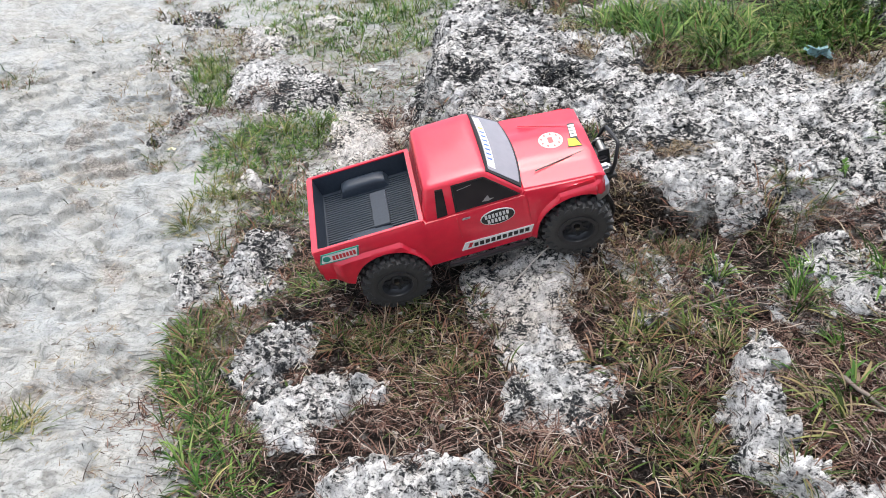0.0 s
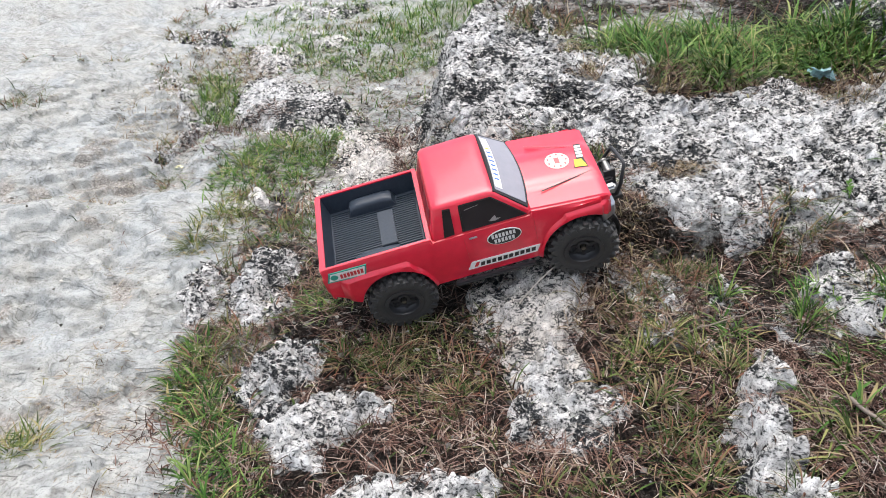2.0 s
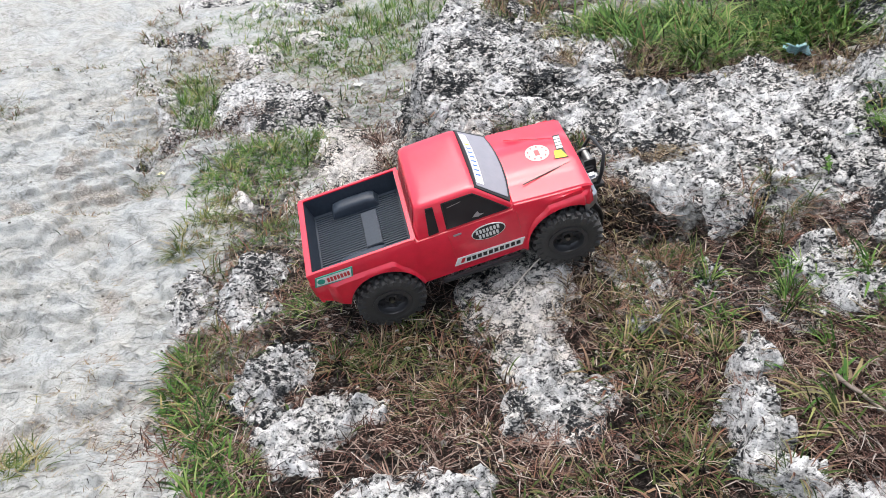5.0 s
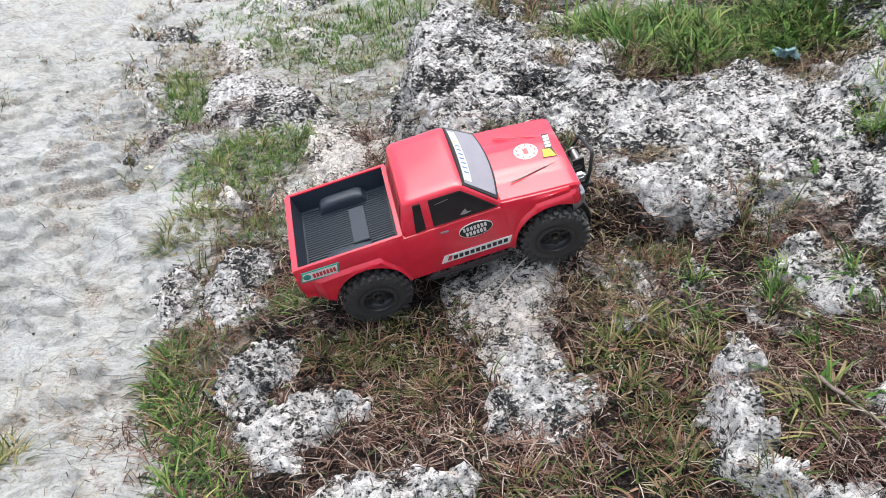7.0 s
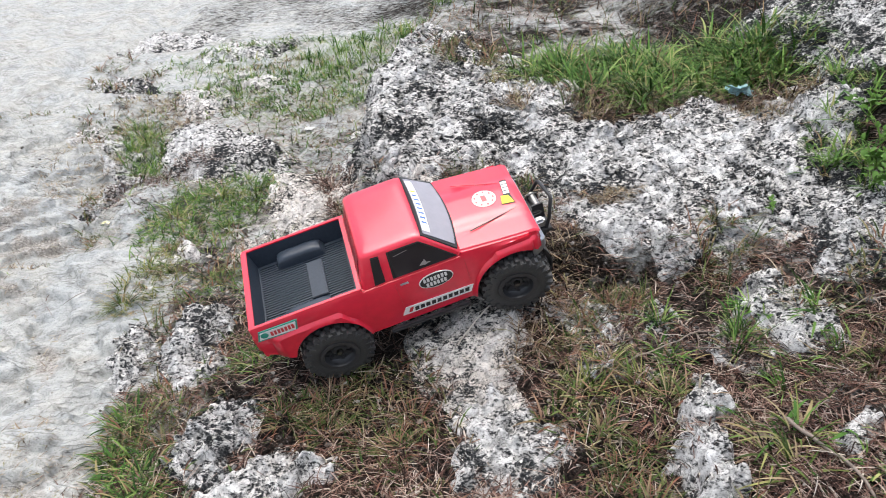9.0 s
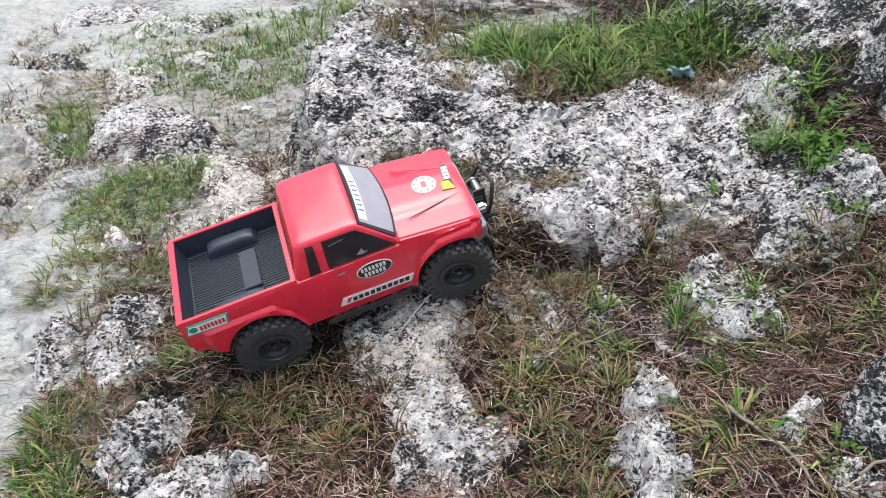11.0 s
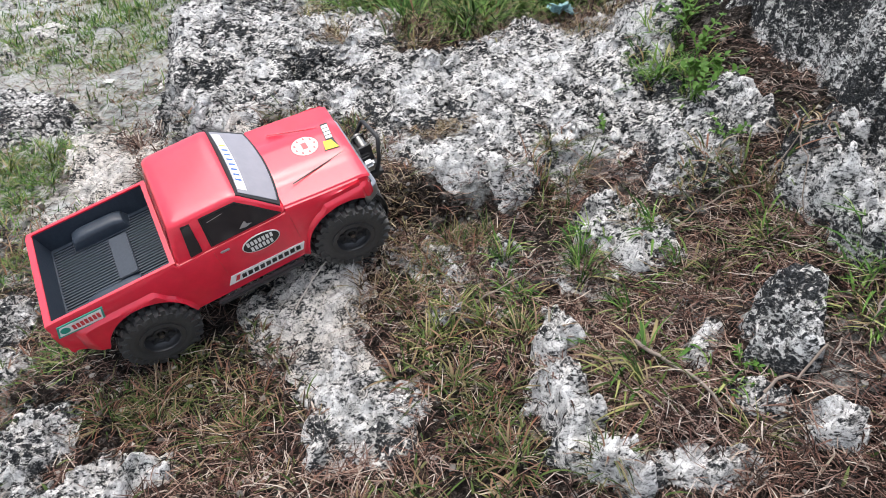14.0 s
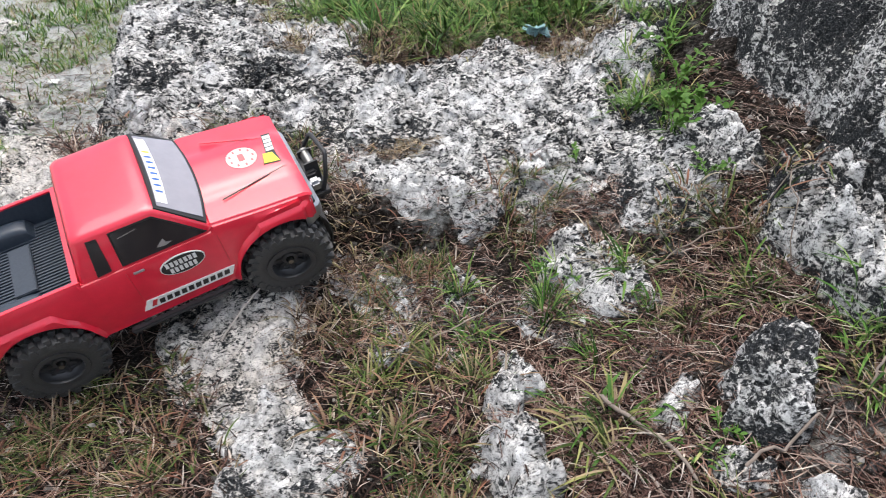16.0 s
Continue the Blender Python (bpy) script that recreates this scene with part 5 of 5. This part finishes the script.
for sx, ax in (("rear", 0.0), ("front", 0.32)):
    for sign in (-1, 1):
        c = Vector((ax, sign * 0.0880, -0.008 if sx == "rear" else -0.002))
        wheel = part("wheel", rim_bm(sign), RIM, truck, "black steel-style wheel")
        wheel.location = c
        if ax > 0.1:
            wheel.rotation_euler = (0, 0, radians(-6))
        part("tyre", tyre_bm(), RUBBER, wheel, "chunky black off-road tyre")
        add_lugs(wheel)
        part("bead_ring", lathe_bm([(0.0335, sign * 0.0215), (0.0335, sign * 0.0238), (0.0270, sign * 0.0238), (0.0262, sign * 0.0215)], 36), RIM, wheel)
        for k in range(8):
            a = 2 * math.pi * k / 8
            bm = bmesh.new()
            m = Matrix.Rotation(-a, 4, "Y") @ Matrix.Translation((0.0190, sign * 0.0085, 0)) @ Matrix.Diagonal((0.015, 0.004, 0.0055, 1))
            bmesh.ops.create_cube(bm, size=1, matrix=m)
            part("spoke", bm, RIM, wheel, bevel=0.0006)
        bm = bmesh.new()
        bmesh.ops.create_cone(bm, cap_ends=True, segments=6, radius1=0.0042, radius2=0.0038, depth=0.007,
                              matrix=Matrix.Translation((0, sign * 0.0150, 0)) @ Matrix.Rotation(radians(90), 4, "X"))
        part("wheel_nut", bm, STEEL, wheel, "bright steel wheel nut")
    axle = bmesh.new()
    bmesh.ops.create_cone(axle, cap_ends=True, segments=16, radius1=0.008, radius2=0.008, depth=0.15, matrix=Matrix.Translation((ax, 0, 0)) @ Matrix.Rotation(radians(90), 4, "X"))
    bmesh.ops.create_uvsphere(axle, u_segments=14, v_segments=8, radius=0.019, matrix=Matrix.Translation((ax, 0.015, 0)))
    part("axle", axle, BLACK, truck)
    for sign in (-1, 1):
        sh = bmesh.new()
        bmesh.ops.create_cone(sh, cap_ends=True, segments=12, radius1=0.007, radius2=0.007, depth=0.050,
                              matrix=Matrix.Translation((ax + 0.012, sign * 0.048, 0.030)) @ Matrix.Rotation(radians(14), 4, "Y"))
        part("shock_absorber", sh, BLACK, truck)

# chassis
for sign in (-1, 1):
    part("chassis_rail", box_bm(-0.09, 0.385, sign * 0.032 - 0.003, sign * 0.032 + 0.003, 0.010, 0.032), BLACK, truck, bevel=0.001)
    part("step_bar", box_bm(0.095, 0.235, sign * 0.102 - 0.005, sign * 0.102 + 0.005, -0.0085, -0.0015), BLACK, truck, "dark step bar", bevel=0.002)
    for x in (0.115, 0.215):
        part("step_bracket", box_bm(x, x + 0.008, *sorted((sign * 0.035, sign * 0.100)), -0.005, 0.001), BLACK, truck)
part("skid_plate", box_bm(0.09, 0.24, -0.04, 0.04, -0.004, 0.012), BLACK, truck, bevel=0.003)
part("underbody", box_bm(-0.09, 0.36, -0.080, 0.080, 0.060, 0.0655), BLACK, truck)
part("cab_floor", box_bm(0.075, 0.25, -0.088, 0.088, 0.004, 0.012), BLACK, truck)

# nose
part("grille", box_bm(0.366, 0.3765, -0.060, 0.060, 0.058, 0.0865), BLACK, truck, "black grille", bevel=0.0015)
for k in range(5):
    z = 0.0615 + 0.0052 * k
    part("grille_slat", box_bm(0.3755, 0.3785, -0.056, 0.056, z, z + 0.0016), CHROME, truck)
for sign in (-1, 1):
    part("headlight", box_bm(0.366, 0.3775, *sorted((sign * 0.061, sign * 0.0795)), 0.060, 0.0855), LAMP, truck, "square clear headlight", bevel=0.002)
    part("indicator", box_bm(0.360, 0.3750, *sorted((sign * 0.0805, sign * 0.0905)), 0.062, 0.0830), LAMP, truck, "small clear corner lamp", bevel=0.002)
    part("tail_light", box_bm(-0.1135, -0.105, *sorted((sign * 0.0760, sign * 0.0940)), 0.050, 0.0850), SCARLET, truck, "red tail light", bevel=0.002)


def bumper_bm():
    bm = bmesh.new()
    rows = []
    for t in [-1 + 0.1 * i for i in range(21)]:
        e = max(0, abs(t) - 0.8) / 0.2
        x, y = 0.386 - 0.022 * e * e, t * 0.0955
        rows.append([bm.verts.new((x - 0.006, y, 0.036)), bm.verts.new((x, y, 0.040)), bm.verts.new((x, y, 0.056 + 0.008 * e)), bm.verts.new((x - 0.006, y, 0.0595 + 0.010 * e))])
    for a, b in zip(rows, rows[1:]):
        for i in range(4):
            bm.faces.new((a[i], a[(i + 1) % 4], b[(i + 1) % 4], b[i]))
    bm.faces.new(rows[0]), bm.faces.new(rows[-1][::-1])
    return bm


part("front_bumper", bumper_bm(), CHROME, truck, "dull silver wrap-round bumper")
part("winch_plate", box_bm(0.380, 0.412, -0.036, 0.036, 0.018, 0.026), BLACK, truck, bevel=0.001)
winch = part("winch", box_bm(0.386, 0.405, -0.014, 0.030, 0.026, 0.048), BLACK, truck, "black and silver winch", bevel=0.003)
part("winch_motor", box_bm(0.386, 0.404, -0.032, -0.016, 0.027, 0.045), CHROME, winch, "silver winch motor", bevel=0.004)
bm = bmesh.new()
bmesh.ops.create_cone(bm, cap_ends=True, segments=16, radius1=0.007, radius2=0.007, depth=0.034, matrix=Matrix.Translation((0.400, 0.012, 0.053)) @ Matrix.Rotation(radians(90), 4, "X"))
part("winch_drum", bm, STEEL, winch, "silver winch drum")
for y in (0.022, -0.006):
    part("winch_bracket", box_bm(0.390, 0.410, y, y + 0.003, 0.024, 0.060), BLACK, winch)
bar = [(0.388, 0.046, 0.010), (0.394, 0.045, 0.030), (0.4165, 0.0375, 0.070), (0.4185, 0.033, 0.0735), (0.4205, -0.022, 0.0855), (0.4195, -0.0265, 0.083), (0.4110, -0.031, 0.048), (0.398, -0.031, 0.012)]
tube("bull_bar", bar, 0.0033, BLACK, taper=0.0, parent=truck)
tube("bull_bar_brace", [(0.400, 0.032, 0.030), (0.400, -0.032, 0.030)], 0.0018, BLACK, taper=0.0, parent=truck)
for sign in (-1, 1):
    part("inner_fender", lathe_bm([(0.067, sign * 0.040), (0.069, sign * 0.040), (0.069, sign * 0.088), (0.067, sign * 0.088)], 32), BLACK, truck).location = (0.32, 0, 0.004)

# stickers: plain shapes in their colours
for sign in (-1, 1):
    def flat(x, z, out):
        return (x, sign * (0.0972 + out), z)

    def tag(name, poly, mat, out, parent, thick=0.0003, label=""):
        order = poly if sign < 0 else poly[::-1]
        return part(name, plate_bm([flat(x, z, out) for x, z in order], thick), mat, parent, label, smooth=False)

    def oval(cx, cz, rx, rz, n=28):
        return [(cx + rx * math.cos(2 * math.pi * k / n), cz + rz * math.sin(2 * math.pi * k / n)) for k in range(n)]
    ov = tag("sticker", oval(0.194, 0.0725, 0.029, 0.0165), WHITE, -0.0010, truck, 0.0014, "oval black and white sticker")
    tag("sticker_field", oval(0.194, 0.0725, 0.0275, 0.0150), INK, 0.0005, ov)
    for row, (z, half) in enumerate(((0.0735, 0.021), (0.0620, 0.018))):
        n = 7 if row == 0 else 6
        for k in range(n):
            x = 0.194 - half + 2 * half * k / n
            tag("sticker_bar", [(x, z), (x + 1.35 * half / n, z), (x + 1.35 * half / n, z + 0.0088), (x, z + 0.0088)], WHITE, 0.0009, ov)
    st = tag("sticker", [(0.122, 0.0165), (0.242, 0.0150), (0.249, 0.0300), (0.131, 0.0325)], WHITE, -0.0008, truck, 0.0018, "long white sill sticker with black bars")
    tag("sticker_bar", [(0.133, 0.0200), (0.139, 0.0200), (0.144, 0.0300), (0.138, 0.0300)], SCARLET, 0.0011, st)
    for k in range(10):
        x = 0.144 + 0.0098 * k
        tag("sticker_bar", [(x, 0.0195), (x + 0.0070, 0.0194), (x + 0.0085, 0.0278), (x + 0.0015, 0.0280)], INK, 0.0011, st)
    ca = tag("sticker", [(-0.106, 0.0790), (-0.041, 0.0745), (-0.034, 0.0990), (-0.098, 0.1000)], TEAL, -0.0008, truck, 0.0014, "green and white rectangular sticker")
    tag("sticker_field", [(-0.1025, 0.0815), (-0.0430, 0.0775), (-0.0375, 0.0965), (-0.0960, 0.0975)], WHITE, 0.0007, ca)
    tag("sticker_dot", oval(-0.0915, 0.0890, 0.0065, 0.0060, 18), TEAL, 0.0010, ca)
    for k in range(7):
        x = -0.082 + 0.0058 * k
        tag("sticker_bar", [(x, 0.0830), (x + 0.0042, 0.0828), (x + 0.0050, 0.0925), (x + 0.0008, 0.0927)], SCARLET, 0.0010, ca)


def hood_z(x, y):
    return shoulder(x) + 0.002 + 0.0045 * (1 - min(1, abs(y) / 0.09) ** 2) + 0.0014


def hood_tag(name, poly, mat, lift, parent, label=""):
    return part(name, plate_bm([(x, y, hood_z(x, y) + lift) for x, y in poly], 0.0003), mat, parent, label, smooth=False)


disc = hood_tag("sticker", [(0.3155 + 0.0205 * math.cos(2 * math.pi * k / 28), 0.006 + 0.0205 * math.sin(2 * math.pi * k / 28)) for k in range(28)], PINK, 0, hood, "round faded white sticker with red bars")
for k in range(9):
    a = 2 * math.pi * k / 9
    x, y = 0.3155 + 0.0155 * math.cos(a), 0.006 + 0.0155 * math.sin(a)
    hood_tag("sticker_bar", [(x - 0.0013, y - 0.002), (x + 0.0013, y - 0.002), (x + 0.0013, y + 0.002), (x - 0.0013, y + 0.002)], FADED, 0.0005, disc)
hood_tag("sticker_bar", [(0.311, -0.001), (0.319, -0.001), (0.319, 0.013), (0.311, 0.013)], FADED, 0.0005, disc)
badge = hood_tag("sticker", [(0.3380, -0.020), (0.3615, -0.0225), (0.3600, -0.001), (0.3645, 0.0395), (0.3525, 0.0400), (0.3475, 0.001), (0.3425, -0.001)], INK, 0, hood, "yellow and white badge with black edge")
hood_tag("sticker_patch", [(0.3395, -0.0185), (0.3605, -0.0205), (0.3555, -0.001), (0.3430, 0.0005)], YELLOW, 0.0005, badge)
for k in range(4):
    y = 0.0035 + 0.0085 * k
    hood_tag("sticker_bar", [(0.3490 + 0.001 * k, y), (0.3598 + 0.0009 * k, y), (0.3606 + 0.0009 * k, y + 0.0066), (0.3500 + 0.001 * k, y + 0.0066)], WHITE, 0.0005, badge)


# ---------------------------------------------------------------- small things
def leaf_mesh(length, width):
    """A folded oval leaf along +x."""
    bm = bmesh.new()
    rows = []
    for i in range(6):
        t = i / 5
        w = width * math.sin(math.pi * min(0.98, 0.06 + 0.92 * t)) ** 0.8
        x, z = length * t, 0.18 * length * math.sin(t * 2.2)
        rows.append([bm.verts.new((x, -w, z + 0.25 * w)), bm.verts.new((x, 0, z)), bm.verts.new((x, w, z + 0.25 * w))])
    for a, b in zip(rows, rows[1:]):
        for i in range(2):
            bm.faces.new((a[i], b[i], b[i + 1], a[i + 1]))
    me = bpy.data.meshes.new("leaf")
    bm.to_mesh(me)
    bm.free()
    me.materials.append(WEED)
    me.polygons.foreach_set("use_smooth", [True] * len(me.polygons))
    return me


LEAF = leaf_mesh(0.019, 0.0058)


def weed(label, cx, cy, stems, height, seed, leaf_size=1.0):
    r = np.random.default_rng(seed)
    z0 = float(surface(np.array([cx]), np.array([cy]))[0])
    plant = new("weed")
    plant.location = (cx, cy, z0)
    for k in range(stems):
        a, h = r.uniform(0, 2 * math.pi), height * r.uniform(0.6, 1.1)
        pts = []
        for i in range(6):
            t = i / 5
            out = 0.75 * h * t * t + 0.01 * t
            pts.append((out * math.cos(a), out * math.sin(a), h * t * (1 - 0.25 * t)))
        tube("stem", pts, 0.0011, WEED, parent=plant)
        for i in range(2, 6):
            for side in (-1, 1):
                lf = new("leaf", LEAF)
                lf.parent = plant
                sc = leaf_size * r.uniform(0.55, 1.0)
                lf.matrix_local = (Matrix.Translation(pts[i]) @ Euler((r.normal(0, 0.3), r.normal(-0.2, 0.35), a + side * r.uniform(0.5, 1.3))).to_matrix().to_4x4()
                                   @ Matrix.Scale(sc, 4))
    tagged(plant, label, "weed", "broad-leaved weeds")


weed("broad-leaved green weed rooted in the dark rock", 1.00, 1.27, 6, 0.075, 2)
weed("broad-leaved green weed hanging over the rock shelf", 0.95, 1.20, 5, 0.06, 3)
weed("yellow-green leafy weed against the dark wall", 1.06, 1.36, 7, 0.09, 8)
weed("leafy green weed at the foot of the wall", 1.02, 1.22, 5, 0.06, 9)
weed("leafy green weed between grey blocks", 1.10, 1.48, 6, 0.09, 10)
weed("small green weed among dead stems", 0.730, 0.637, 2, 0.012, 4, 0.55)
weed("small green weed beside the white-edged stone", 0.715, 0.665, 2, 0.018, 5, 0.55)
weed("small green weed under the dark wall", 0.93, 1.06, 4, 0.040, 6, 0.7)
weed("low green weed on the ledge edge", 0.80, 1.24, 3, 0.025, 7, 0.6)


def crumple(name, label, category, cx, cy, size, mat, seed, lift):
    """A crumpled scrap of film or paper."""
    r = np.random.default_rng(seed)
    n = 9
    g = np.linspace(-0.5, 0.5, n)
    x, y = np.meshgrid(g, g, indexing="ij")
    z = 0.22 * fbm(x + seed, y, 0.35, 3, seed)
    v = np.stack([(x + 0.08 * r.normal(size=x.shape)).ravel(), (0.7 * y + 0.08 * r.normal(size=x.shape)).ravel(), z.ravel()], 1) * size
    ob = mesh_object(name, v.tolist(), grid_faces(n, n).tolist(), mat, smooth=False)
    so = ob.modifiers.new("thick", "SOLIDIFY")
    so.thickness = 0.0006
    ob.location = (cx, cy, float(surface(np.array([cx]), np.array([cy]))[0]) + lift)
    tagged(ob, label, category)


FILM = plain("blue_film", (0.20, 0.36, 0.38), 0.3)
PAPER = plain("white_paper", (0.75, 0.74, 0.70), 0.6)
FLOWER = plain("yellow_scrap", (0.76, 0.73, 0.46), 0.6)
crumple("plastic_wrapper", "crumpled pale blue plastic wrapper in the grass", "wrapper", 0.935, 1.755, 0.056, FILM, 3, 0.042)
crumple("paper_scrap", "small white paper scrap on the bank", "paper scrap", -0.232, 2.47, 0.030, PAPER, 4, 0.010)
crumple("yellow_scrap", "small pale yellow scrap at the track edge", "scrap", -0.790, 2.005, 0.026, FLOWER, 5, 0.008)
